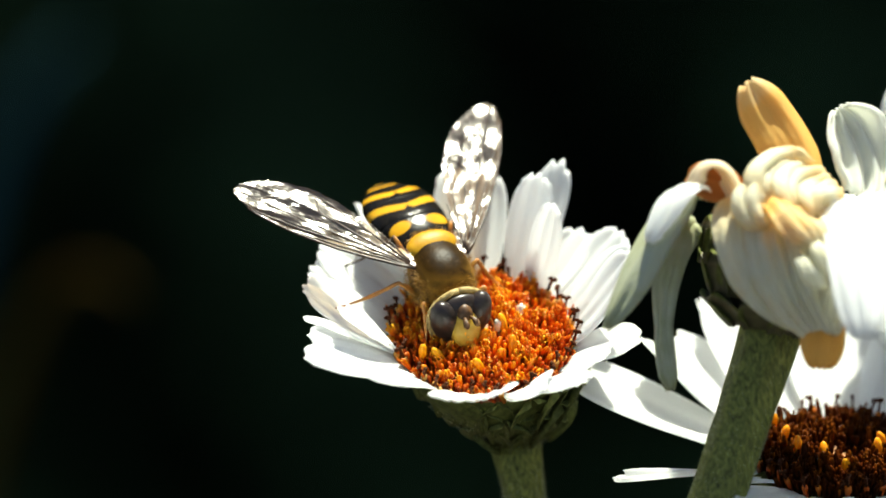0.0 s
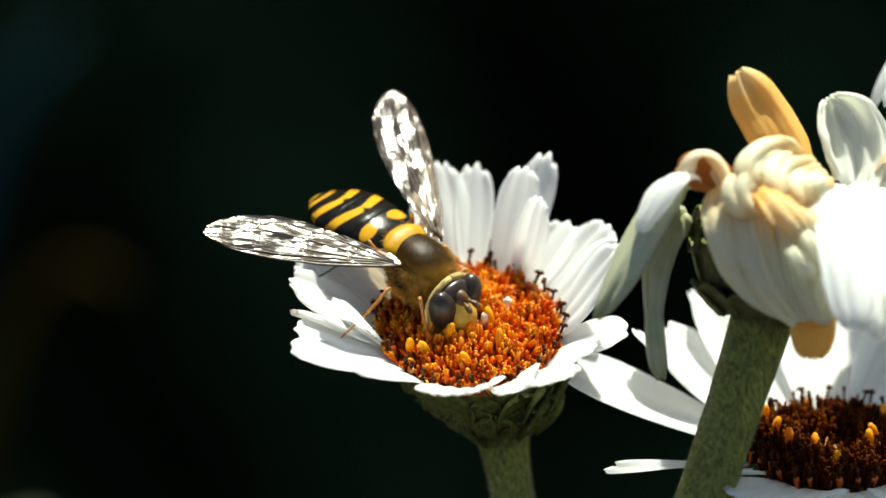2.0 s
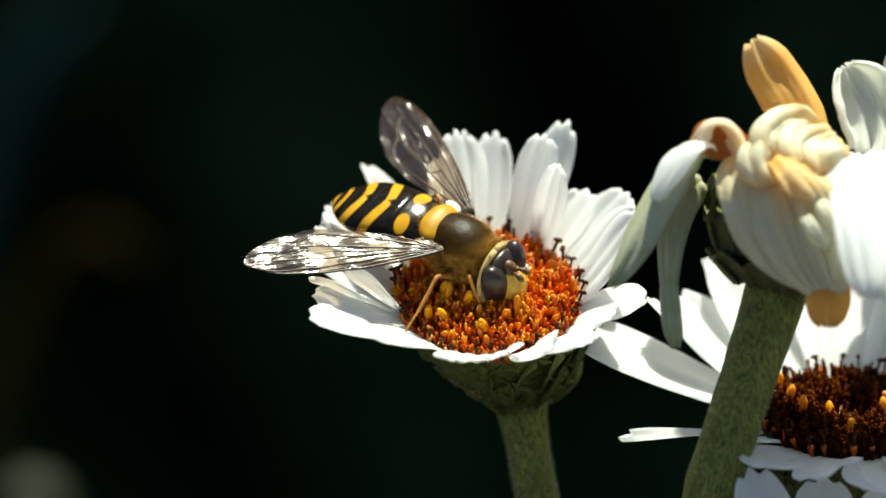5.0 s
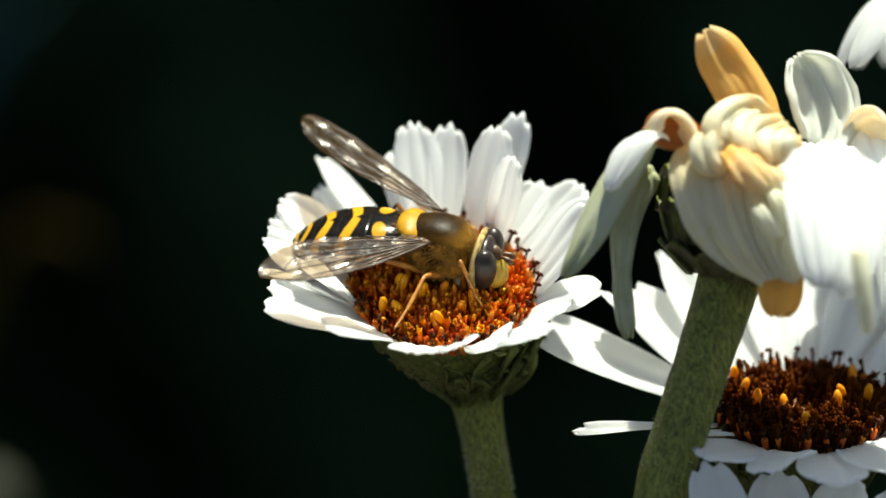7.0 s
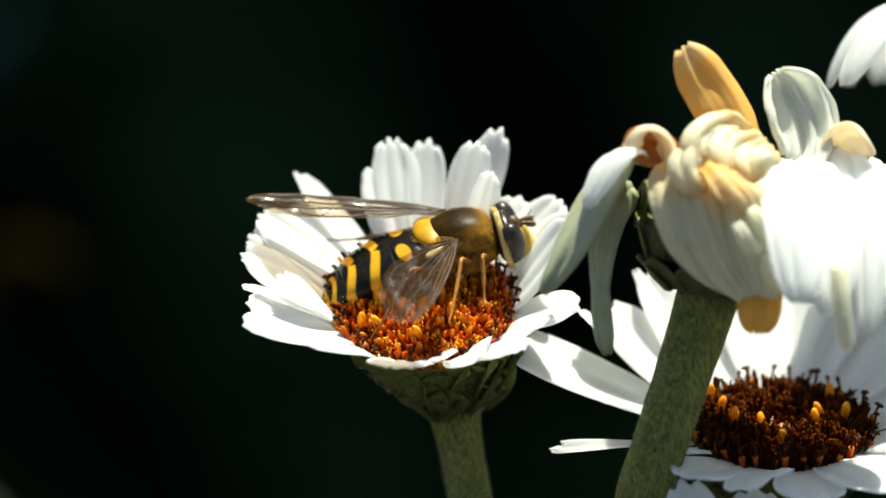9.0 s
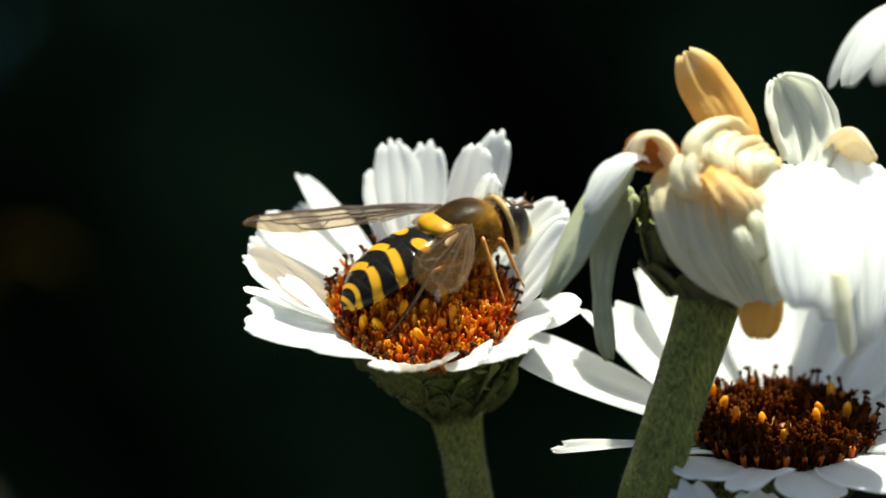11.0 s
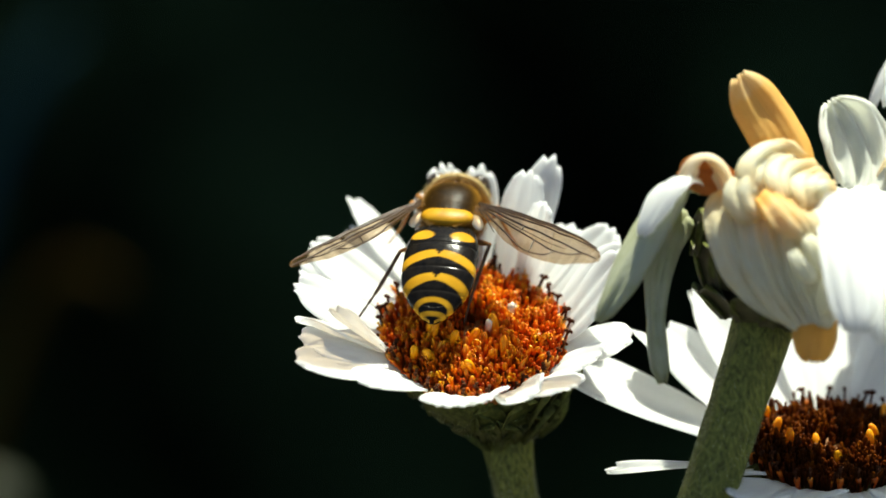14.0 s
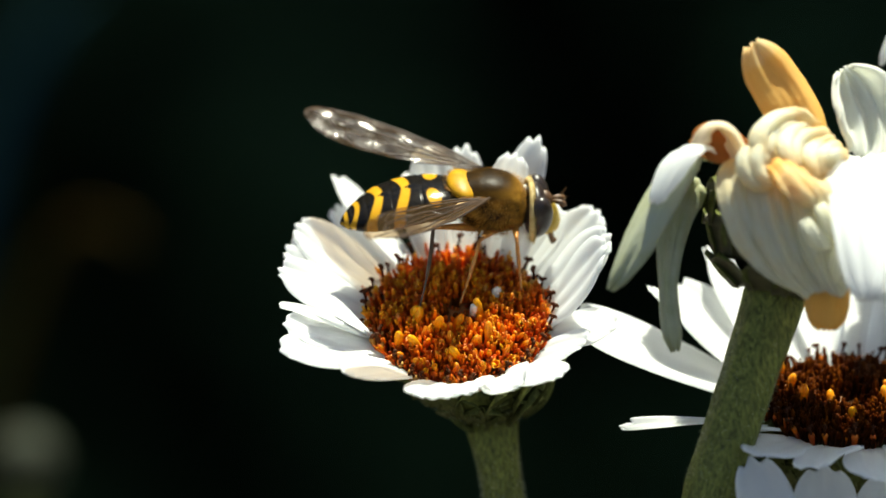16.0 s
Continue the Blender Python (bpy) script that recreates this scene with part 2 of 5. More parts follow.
# ---- flowers ----
def hairs(rng, count, where, length, radius=0.012):
    """Many fine hairs: where() gives a root and a direction."""
    verts, faces = [], []
    for _ in range(count):
        p, d = where()
        d = d.normalized()
        a = d.orthogonal().normalized()
        b = d.cross(a)
        L = length * rng.uniform(0.6, 1.3)
        bend = Vector((rng.uniform(-1, 1), rng.uniform(-1, 1), rng.uniform(-1, 0.4))) * 0.25 * L
        k = len(verts)
        for t in range(3):
            an = 2 * math.pi * t / 3
            verts.append(p + (a * math.cos(an) + b * math.sin(an)) * radius)
        for t in range(3):
            an = 2 * math.pi * t / 3
            verts.append(p + d * L * 0.55 + bend * 0.4 + (a * math.cos(an) + b * math.sin(an)) * radius * 0.7)
        verts.append(p + d * L + bend)
        for t in range(3):
            u = (t + 1) % 3
            faces += [(k + t, k + u, k + 3 + u, k + 3 + t), (k + 3 + t, k + 3 + u, k + 6)]
    bm = bmesh.new()
    vs = [bm.verts.new(v) for v in verts]
    for f in faces:
        bm.faces.new([vs[i] for i in f])
    return bm


def petal(L, W, rng, bend=10.0, cup=0.25, twist=0.0, thick=0.14, teeth=3, waist=0.42):
    """A ray petal along +x, lying in the xy plane at its base: grooved, with a toothed tip."""
    nl, nw = 22, 26
    rows, x, z, ang = [], 0.0, 0.0, 0.0
    ph = rng.uniform(-0.5, 0.5)
    amp = rng.uniform(0.7, 1.3)
    for i in range(nl + 1):
        s = i / nl
        if i:
            ang = radians(bend) * (s - 0.25) * 1.6
            x += L / nl * math.cos(ang)
            z += L / nl * math.sin(ang)
        w = W / 2 * (waist + (1 - waist) * math.sin(min(1, s / 0.62) * math.pi / 2))
        if s > 0.64:
            w *= math.sqrt(max(0.0, 1 - ((s - 0.64) / 0.36) ** 2 * 0.70))
        row = []
        tw = radians(twist) * s
        for j in range(nw + 1):
            q = 2 * j / nw - 1
            lobe = 0.042 * amp * math.sin((teeth * q + ph) * math.pi / 2) ** 2 + 0.05 * q * q
            dx = -L * lobe * s ** 6
            y = q * w
            h = cup * W * q * q * (0.4 + 0.6 * s) + 0.05 * math.cos(teeth * math.pi * q + ph) * min(1, 3 * s)
            h += 0.10 * noise.noise((s * 1.5 + ph * 9, q * 0.9, L * 3))
            row.append(Vector((x + dx * math.cos(ang) - h * math.sin(ang), y * math.cos(tw) - h * math.sin(tw),
                               z + dx * math.sin(ang) + h * math.cos(ang) + y * math.sin(tw))))
        rows.append(row)
    return sheet(rows, thick)


def open_floret():
    """A short tube with five spread lobes."""
    bm = bmesh.new()
    n = 10
    prof = [(0.0, 0.14), (0.9, 0.17), (1.2, 0.22), (1.42, 0.25)]
    rings = [[bm.verts.new((r * math.cos(2 * math.pi * k / n), r * math.sin(2 * math.pi * k / n), z)) for k in range(n)] for z, r in prof]
    lobe = []
    for k in range(n):
        r, z = (0.36, 1.46) if k % 2 == 0 else (0.27, 1.5)
        lobe.append(bm.verts.new((r * math.cos(2 * math.pi * k / n), r * math.sin(2 * math.pi * k / n), z)))
    rings.append(lobe)
    rings.append([bm.verts.new((0.17 * math.cos(2 * math.pi * k / n), 0.17 * math.sin(2 * math.pi * k / n), 1.15)) for k in range(n)])
    for a, b in zip(rings, rings[1:]):
        for k in range(n):
            bm.faces.new((a[k], a[(k + 1) % n], b[(k + 1) % n], b[k]))
    bm.faces.new(rings[-1])
    # the style in the mouth
    tube_rings([Vector((0.03, 0, 1.1)), Vector((0.05, 0.02, 1.5)), Vector((0.09, 0.03, 1.75))], [0.08, 0.07, 0.09], 5, bm)
    return bm


def bud_floret(k=1.0):
    return tube_rings([Vector((0, 0, z)) for z in (0, 0.7, 1.1, 1.4, 1.6, 1.68)], [0.15 * k, 0.18 * k, 0.25 * k, 0.25 * k, 0.16 * k, 0.05], 8)


def rim_floret():
    """A rim floret with a forked dark stigma standing over it."""
    bm = tube_rings([Vector((0, 0, z)) for z in (0, 0.8, 1.2, 1.3)], [0.15, 0.2, 0.24, 0.16], 8)
    base = len(bm.faces)
    tube_rings([Vector((0, 0, 1.2)), Vector((0.02, 0, 1.7)), Vector((0.04, 0, 2.05))], [0.09, 0.085, 0.10], 6, bm)
    for sx in (-1, 1):
        tube_rings([Vector((0.04, 0, 2.0)), Vector((0.04 + 0.12 * sx, 0.02, 2.16)), Vector((0.04 + 0.25 * sx, 0.03, 2.06))], [0.10, 0.15, 0.11], 6, bm)
    bm.faces.ensure_lookup_table()
    for f in bm.faces[base:]:
        f.material_index = 1
    return bm


def mesh_of(name, bm, mats):
    me = bpy.data.meshes.new(name)
    bm.transform(Matrix.Diagonal((MM, MM, MM, 1)))
    bm.to_mesh(me)
    bm.free()
    for mt in mats:
        me.materials.append(mt)
    me.polygons.foreach_set("use_smooth", [True] * len(me.polygons))
    return me


FLORETS = {}
for tone, mt in (("bright", FLORET), ("rust", FLORET_RUST_SHADED)):
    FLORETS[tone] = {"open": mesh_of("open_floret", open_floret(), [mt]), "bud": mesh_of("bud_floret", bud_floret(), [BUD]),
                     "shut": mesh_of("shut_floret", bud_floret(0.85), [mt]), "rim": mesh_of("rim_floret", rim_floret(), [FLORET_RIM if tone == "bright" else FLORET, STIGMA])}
PALE_FLORET = mesh_of("pale_floret", bud_floret(), [NECTAR_WHITE])


def bract_mesh(L, W, rng):
    """A green scale of the cup, along +x, with a thin pale margin."""
    rows = []
    for i in range(9):
        s = i / 8
        w = W / 2 * math.sqrt(max(0.02, 1 - max(0, (s - 0.45) / 0.55) ** 2.6)) * (0.8 + 0.2 * min(1, s * 3))
        rows.append([Vector((L * s - 0.05 * L * (q * q) * s, q * w, 0.16 * (1 - q * q) - 0.08 * abs(q) - 0.05 * s * s)) for q in np.linspace(-1, 1, 9)])
    bm = sheet(rows, 0.1)
    for f in bm.faces:
        c = f.calc_center_median()
        if abs(c.y) > 0.40 * W or c.x > 0.90 * L:
            f.material_index = 1
    return bm


def cup(radius, depth, skew=0.0, dome=1.0):
    """The receptacle's cup below the disc, closed by a shallow dome."""
    prof = [(0.0, 0.75 * dome), (0.5 * radius, 0.55 * dome), (0.85 * radius, 0.15 * dome), (0.95 * radius, -0.3), (0.93 * radius, -0.20 * depth),
            (0.83 * radius, -0.42 * depth), (0.62 * radius, -0.64 * depth), (0.42 * radius, -0.84 * depth), (0.29 * radius, -depth), (0.24 * radius, -1.12 * depth)]
    bm = bmesh.new()
    n = 36
    rings = []
    for i, (r, z) in enumerate(prof):
        if r == 0:
            rings.append([bm.verts.new((0, 0, z))])
        else:
            rings.append([bm.verts.new((r * math.cos(2 * math.pi * k / n) - skew * min(z, 0), r * math.sin(2 * math.pi * k / n), z)) for k in range(n)])
    for k in range(n):
        bm.faces.new((rings[0][0], rings[1][k], rings[1][(k + 1) % n]))
    for a, b in zip(rings[1:], rings[2:]):
        for k in range(n):
            bm.faces.new((a[k], b[k], b[(k + 1) % n], a[(k + 1) % n]))
    bm.faces.new(rings[-1])
    bmesh.ops.recalc_face_normals(bm, faces=list(bm.faces))
    for f in bm.faces:
        if f.calc_center_median().z > -0.2:
            f.material_index = 1
    return bm


def stem_tube(head_m, start, joint, foot, r0, r1, rng, flare=0.15):
    """A stalk from under the head to the ground, in the space of its thing (whose origin is the foot)."""
    pts = stem_path(head_m, start, joint)
    rad = [r0 * (1 + flare * max(0, 1 - i / 9) ** 1.5) + (r1 - r0) * i / len(pts) for i in range(len(pts))]
    return tube_rings(pts, rad, 22, None, lambda i, k: 0.05 * math.cos(k * math.pi * 2 * 7 / 22) + 0.04 * noise.noise((i * 0.7, k * 0.9, r0)))


def stem_down(pts, r, rng, count, reach):
    """Short pale hairs on the upper part of a stalk."""
    n = max(2, int(len(pts) * reach))

    def where():
        f = rng.uniform(0, n - 1.001)
        i = int(f)
        p = pts[i].lerp(pts[i + 1], f - i)
        d = (pts[i + 1] - pts[i]).normalized()
        side = d.orthogonal().normalized()
        side.rotate(Matrix.Rotation(rng.uniform(0, 6.283), 3, d))
        return p + side * r * 0.97, side + d * rng.uniform(-0.7, 0.4)
    return hairs(rng, count, where, 0.22, 0.013)


def stem_path(head_m, start, joint):
    p0 = (head_m @ Vector(start)) / MM
    p1 = joint / MM
    pts = bezier(p0, p0 + (p1 - p0) * 0.33, p0 + (p1 - p0) * 0.66, p1, 14)
    return pts + bezier(p1, p1 + (p1 - p0) * 1.4, Vector((p1.x * 0.2, p1.y * 0.2, p1.z * 0.4)), Vector((0, 0, -10.0)), 26)[1:]


def daisy(label, place, el, roll, petals, radius, depth, tone, seed, joint, n_florets, dome=1.0, stem_r=1.4, head_label="", skew=0.0, n_rim=46, bud_spots=()):
    """A flower: stalk, and a head with its bracts, petals and florets. place: the head's middle, joint: a lower point of the stalk."""
    rng = random.Random(seed)
    foot = Vector((joint.x * 1.1, joint.y, 0))
    thing = tagged(new("daisy", None), label=label, category="flower", group="white daisies")
    thing.matrix_basis = Matrix.Translation(foot)
    turn = head_turn(el, roll)
    head_m = Matrix.Translation(place - foot) @ turn
    part("stem", stem_tube(head_m, (skew * depth * 0.9 * MM, 0, -depth * 0.9 * MM), joint - foot, foot, stem_r, stem_r * 0.95, rng, 0.42), STEM, thing, "ribbed grey-green downy stalk")
    part("stem_down", stem_down(stem_path(head_m, (skew * depth * 0.9 * MM, 0, -depth * 0.9 * MM), joint - foot), stem_r, rng, 2400, 0.40), DOWN, thing, "short pale down", kind="stuff")
    head = part("flower_head", cup(radius, depth, skew, dome), [BRACT, BRACT_TOP], thing, head_label, head_m)
    # bracts in four overlapping rows
    rows = ((0.32, 0.94, -54, 10), (0.47, 0.79, -58, 14), (0.66, 0.62, -62, 17), (0.84, 0.43, -74, 18))
    bms = [mesh_of("bract", bract_mesh(depth * 0.46, radius * 0.50, rng), [BRACT, BRACT_EDGE]) for _ in range(2)]
    for ri, (rr, zf, tilt0, count) in enumerate(rows):
        for k in range(count):
            az = 360 * (k + 0.5 * (ri % 2)) / count + rng.uniform(-4, 4)
            tilt = tilt0 + rng.uniform(-6, 6)
            hang("bract", bms[k % 2], head, "", mm(skew * depth * zf, 0, 0) @ pose(0, 0, 0, 0, 0, az) @ mm(radius * rr * 0.99 + 0.02, 0, -depth * zf, rng.uniform(-14, 14), tilt, rng.uniform(-12, 12)) @ Matrix.Diagonal((rng.uniform(0.8, 1.12), rng.uniform(0.8, 1.15), 1.5, 1)))

    def on_cup():
        a, f = rng.uniform(0, 6.283), rng.random()
        r = radius * np.interp(0.3 + 0.7 * f, [0.3, 0.42, 0.64, 0.84, 1], [0.90, 0.86, 0.66, 0.46, 0.32])
        o = Vector((math.cos(a), math.sin(a), 0))
        return o * r + Vector((skew * depth * (0.3 + 0.7 * f), 0, -depth * (0.3 + 0.7 * f))), o + Vector((0, 0, rng.uniform(-0.9, 0.3)))
    part("cup_down", hairs(rng, 1600, on_cup, 0.15, 0.010), DOWN, head, "short pale down", kind="stuff")
    for az, e, L, W, bend, cp, tw in petals:
        p = petal(L, W, rng, bend, cp, tw, teeth=rng.choice((2, 3, 3)))
        part("petal", p, WHITE, head, "", pose(0, 0, 0, 0, 0, az) @ mm(radius * 0.90, 0, -0.25 + rng.uniform(-0.15, 0.15), tw * 0.3, -e + bend * 0.4, rng.uniform(-3, 3)))
    fl = FLORETS[tone]
    fill = bmesh.new()
    for i in range(1100):
        f = (i + 0.5) / 1100
        r, az = radius * 0.94 * math.sqrt(f), i * 2.39996 + 0.7
        z = 0.72 * (1 - f) * dome - 0.35 - (0.75 * (1 - f / 0.10) if f < 0.10 else 0)
        h = rng.uniform(0.70, 1.30)
        o = Vector((r * math.cos(az), r * math.sin(az), z))
        d = Vector((0.35 * f * math.cos(az) + rng.uniform(-0.12, 0.12), 0.35 * f * math.sin(az) + rng.uniform(-0.12, 0.12), 1)).normalized()
        tube_rings([o, o + d * h * 0.7, o + d * h, o + d * (h + 0.1)], [0.06, 0.085, 0.105, 0.04], 6, fill)
    part("floret_fill", fill, FLORET_FILL if tone == "bright" else FLORET_RUST_SHADED, head, "small shut florets between the open ones", kind="stuff")
    # the swollen shut florets stand at places of their own
    places = [(radius * 0.97 * math.sqrt((i + 0.5) / n_florets), radians(i * 137.50776)) for i in range(n_florets)]
    buds = {min(range(n_florets), key=lambda i: (places[i][0] * math.cos(places[i][1]) - x) ** 2 + (places[i][0] * math.sin(places[i][1]) - y) ** 2) for x, y in bud_spots}
    for i in range(n_florets):
        f = (i + 0.5) / n_florets
        r = radius * 0.97 * math.sqrt(f)
        az = i * 137.50776
        me = fl["bud"] if i in buds else fl["open"] if i % 5 < 3 and f > 0.12 else fl["shut"]
        # florets in the pit take the dark set: its shade by colour
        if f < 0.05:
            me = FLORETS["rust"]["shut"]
        z = 0.75 * (1 - f) * dome - 0.25 - 0.5 * max(0, f - 0.9) * 4
        if f < 0.10:
            z -= 0.95 * (1 - f / 0.12)
        wide = rng.choice((0.50, 0.58, 0.66, 0.78))
        size = (0.92, 0.92, 1.12, 1) if i in buds else (wide, wide, rng.uniform(0.76, 0.96), 1)
        hang("floret", me, head, "", pose(0, 0, 0, 0, 0, az) @ mm(r, 0, z + rng.uniform(-0.12, 0.12), rng.uniform(-18, 18), 6 + 26 * f**2 + rng.uniform(-18, 18), rng.uniform(0, 360)) @ Matrix.Diagonal(size))
    for k in range(n_rim):
        az = 360 * (k + rng.uniform(-0.3, 0.3)) / n_rim
        sc = rng.uniform(0.62, 0.85)
        hang("floret", fl["rim"], head, "", pose(0, 0, 0, 0, 0, az) @ mm(radius * rng.uniform(0.90, 1.0), 0, -0.15, rng.uniform(-14, 14), rng.uniform(8, 26), rng.uniform(-50, 50)) @ Matrix.Diagonal((sc, sc, sc * 0.95, 1)))
    for r, az, z in ((0.7, 330, 0.9), (1.9, 25, 0.75)) if tone == "bright" else ():
        hang("floret", PALE_FLORET, head, "pale shut floret", pose(0, 0, 0, 0, 0, az) @ mm(r, 0, z - 0.3, 0, 10, 0) @ Matrix.Diagonal((1.0, 1.0, 0.80, 1)))
    return thing, head


MAIN_PETALS = [
    # azimuth, rise, length, width, bend, cupping, twist
    (123, 12, 7.5, 2.1, 6, 0.10, 25), (127, 6, 6.3, 2.4, 8, 0.06, 0), (146, 20, 6.1, 2.8, 6, 0.06, 0), (157, 20, 5.9, 3.0, 4, 0.06, 0),
    (170, 28, 5.9, 3.0, 2, 0.06, 0), (188, 31, 5.9, 2.4, 0, 0.12, 30), (195, 51, 5.4, 1.8, 4, 0.15, 45), (200, 31, 6.1, 2.8, -4, 0.05, 0),
    (212, 30, 7.3, 3.0, -6, 0.05, 0), (231, 38, 6.4, 2.8, -8, 0.05, 0), (259, 39, 6.4, 3.0, -8, 0.05, 0), (275, 42, 6.4, 2.6, -6, 0.10, 18),
    (292, 40, 5.2, 2.6, -4, 0.12, 22), (306, 37, 5.5, 2.8, -8, 0.05, 0), (328, 41, 4.3, 3.0, -4, 0.05, 0), (347, 24, 4.4, 2.8, -8, 0.05, 0),
    (4, 58, 6.3, 3.6, 4, 0.06, 0), (36, 32, 5.7, 3.0, 4, 0.05, 0), (20, 44, 5.6, 3.0, 4, 0.05, 0), (50, 30, 4.7, 2.4, 2, 0.06, 0),
    (54, 70, 5.6, 1.9, 2, 0.08, 0), (69, 58, 6.6, 2.3, 5, 0.05, 0), (66, 43, 7.6, 2.0, 6, 0.08, 12),
    (90, 34, 6.5, 2.1, 6, 0.05, 0), (99, 36, 6.7, 2.5, 6, 0.05, 0), (106, 23, 5.9, 2.1, 8, 0.06, 0),
]
BACK_PETALS = [
    (200, 6, 8.4, 1.2, -4, 0.12, 50), (169, 17, 11.5, 3.8, 2, 0.05, -8), (159, 33, 8.4, 2.6, 4, 0.08, 20), (147, 30, 7.8, 4.2, 4, 0.08, 0),
    (133, 37, 8.6, 3.2, 6, 0.20, 8), (118, 29, 8.0, 2.9, 6, 0.20, -8), (103, 36, 8.6, 3.0, 6, 0.22, 5), (88, 27, 8.0, 2.9, 6, 0.20, -8),
    (73, 35, 8.6, 3.0, 6, 0.22, 8), (58, 26, 8.0, 2.9, 6, 0.20, -6), (43, 33, 8.2, 3.0, 6, 0.22, 8), (27, 24, 7.6, 3.2, 6, 0.18, 0), (8, 28, 7.4, 3.4, 2, 0.14, 0),
    (345, 22, 7.0, 4.0, 0, 0.06, 0), (325, 14, 6.2, 3.8, -6, 0.06, 0), (303, 11, 6.0, 4.0, -10, 0.05, 0), (282, 9, 5.4, 3.6, -10, 0.05, 0),
    (262, 14, 5.0, 3.6, -10, 0.08, 20), (236, 14, 5.2, 3.4, -6, 0.06, 0), (216, 8, 4.6, 2.6, -8, 0.08, 30),
]
LOW_PETALS = [(116, 40, 7.4, 3.0, 6, 0.06, 0), (92, 33, 6.4, 3.3, 6, 0.06, 0), (70, 30, 6.4, 3.2, 6, 0.06, 0), (48, 32, 6.6, 3.2, 6, 0.05, 0), (27, 30, 6.6, 3.4, 4, 0.05, 0),
              (5, 28, 6.4, 3.4, 0, 0.05, 0), (343, 26, 6.2, 3.4, -4, 0.05, 0), (320, 24, 6.0, 3.4, -6, 0.05, 0), (297, 22, 5.8, 3.4, -6, 0.05, 0)]

ORANGE_BUDS = ((-2.5, -1.4), (-1.4, -1.3), (-0.6, -1.3), (-1.4, -2.4), (1.05, -0.9), (-2.2, -0.3), (3.4, 2.6), (0.3, -2.9), (-3.0, -2.3), (1.6, -2.6))
RUST_BUDS = ((-3.6, 2.0), (-3.1, 0.6), (-2.1, -1.0), (-0.9, -1.1), (0.2, -2.0), (2.0, -0.6), (2.4, 0.5), (3.0, 0.9), (2.8, 2.6))
main_daisy, main_head = daisy("open white daisy with an orange disc and cupped petals", spot(2.06, -4.71, 0), 40, 0, MAIN_PETALS, 4.6, 6.2, "bright", 3,
                              spot(4.55, -14.8, -3), 300, stem_r=1.04, skew=0.27, bud_spots=ORANGE_BUDS, head_label="cupped white flower head, orange disc florets")
back_daisy, back_head = daisy("white daisy with a dark rust disc, beside the spent flower", spot(20.2, -10.7, 0.5), 25, -3, BACK_PETALS, 4.7, 6.0, "rust", 5,
                              spot(20.6, -24, -3), 260, dome=0.15, bud_spots=RUST_BUDS, n_rim=34, head_label="white flower head with a darker rust disc")
low_daisy, low_head = daisy("white daisy standing lower with petals shed on one side", spot(19.4, -21.9, 10.5), 42, 2, LOW_PETALS, 4.3, 5.6, "rust", 8,
                            spot(20.4, -33, 9.5), 120, head_label="white flower head seen from its rim")


# ---- spent flowers ----
RUST = petal_material("petal_rust", (0.52, 0.22, 0.06), (0.36, 0.13, 0.03), 0.4, (0.6, 0.25, 0.06))


def drape(path, widths, rng, cup_h=0.12, thick=0.16, side=None, teeth=3, grooves=0.05, rough=0.12):
    """A wilted petal along a path of points (mm), with a width at each step; side: the direction of its width."""
    rows = []
    n = len(path)
    for i, p in enumerate(path):
        s = i / (n - 1)
        d = (path[min(i + 1, n - 1)] - path[max(i - 1, 0)]).normalized()
        sd = Vector(side) - d * d.dot(Vector(side))
        sd.normalize()
        nr = d.cross(sd)
        w = np.interp(s, np.linspace(0, 1, len(widths)), widths) / 2
        if s > 0.8:
            w *= math.sqrt(max(0.05, 1 - ((s - 0.8) / 0.2) ** 2 * 0.8))
        row = []
        for j in range(25):
            q = j / 12 - 1
            h = -cup_h * w * 2 * q * q + grooves * (math.cos(teeth * math.pi * q + 2 * noise.noise((s * 1.3, q, path[0].y))) + 0.5 * noise.noise((s * 1.6, q * 7, path[0].x * 3))) + rough * noise.noise((s * 2.2 + path[0].x, q * 1.2, path[0].z * 5))
            dx = -0.22 * (1 - abs(math.cos(teeth * q * math.pi / 2))) * s ** 6
            row.append(p + sd * (q * w) + nr * h + d * dx)
        rows.append(row)
    return sheet(rows, thick)


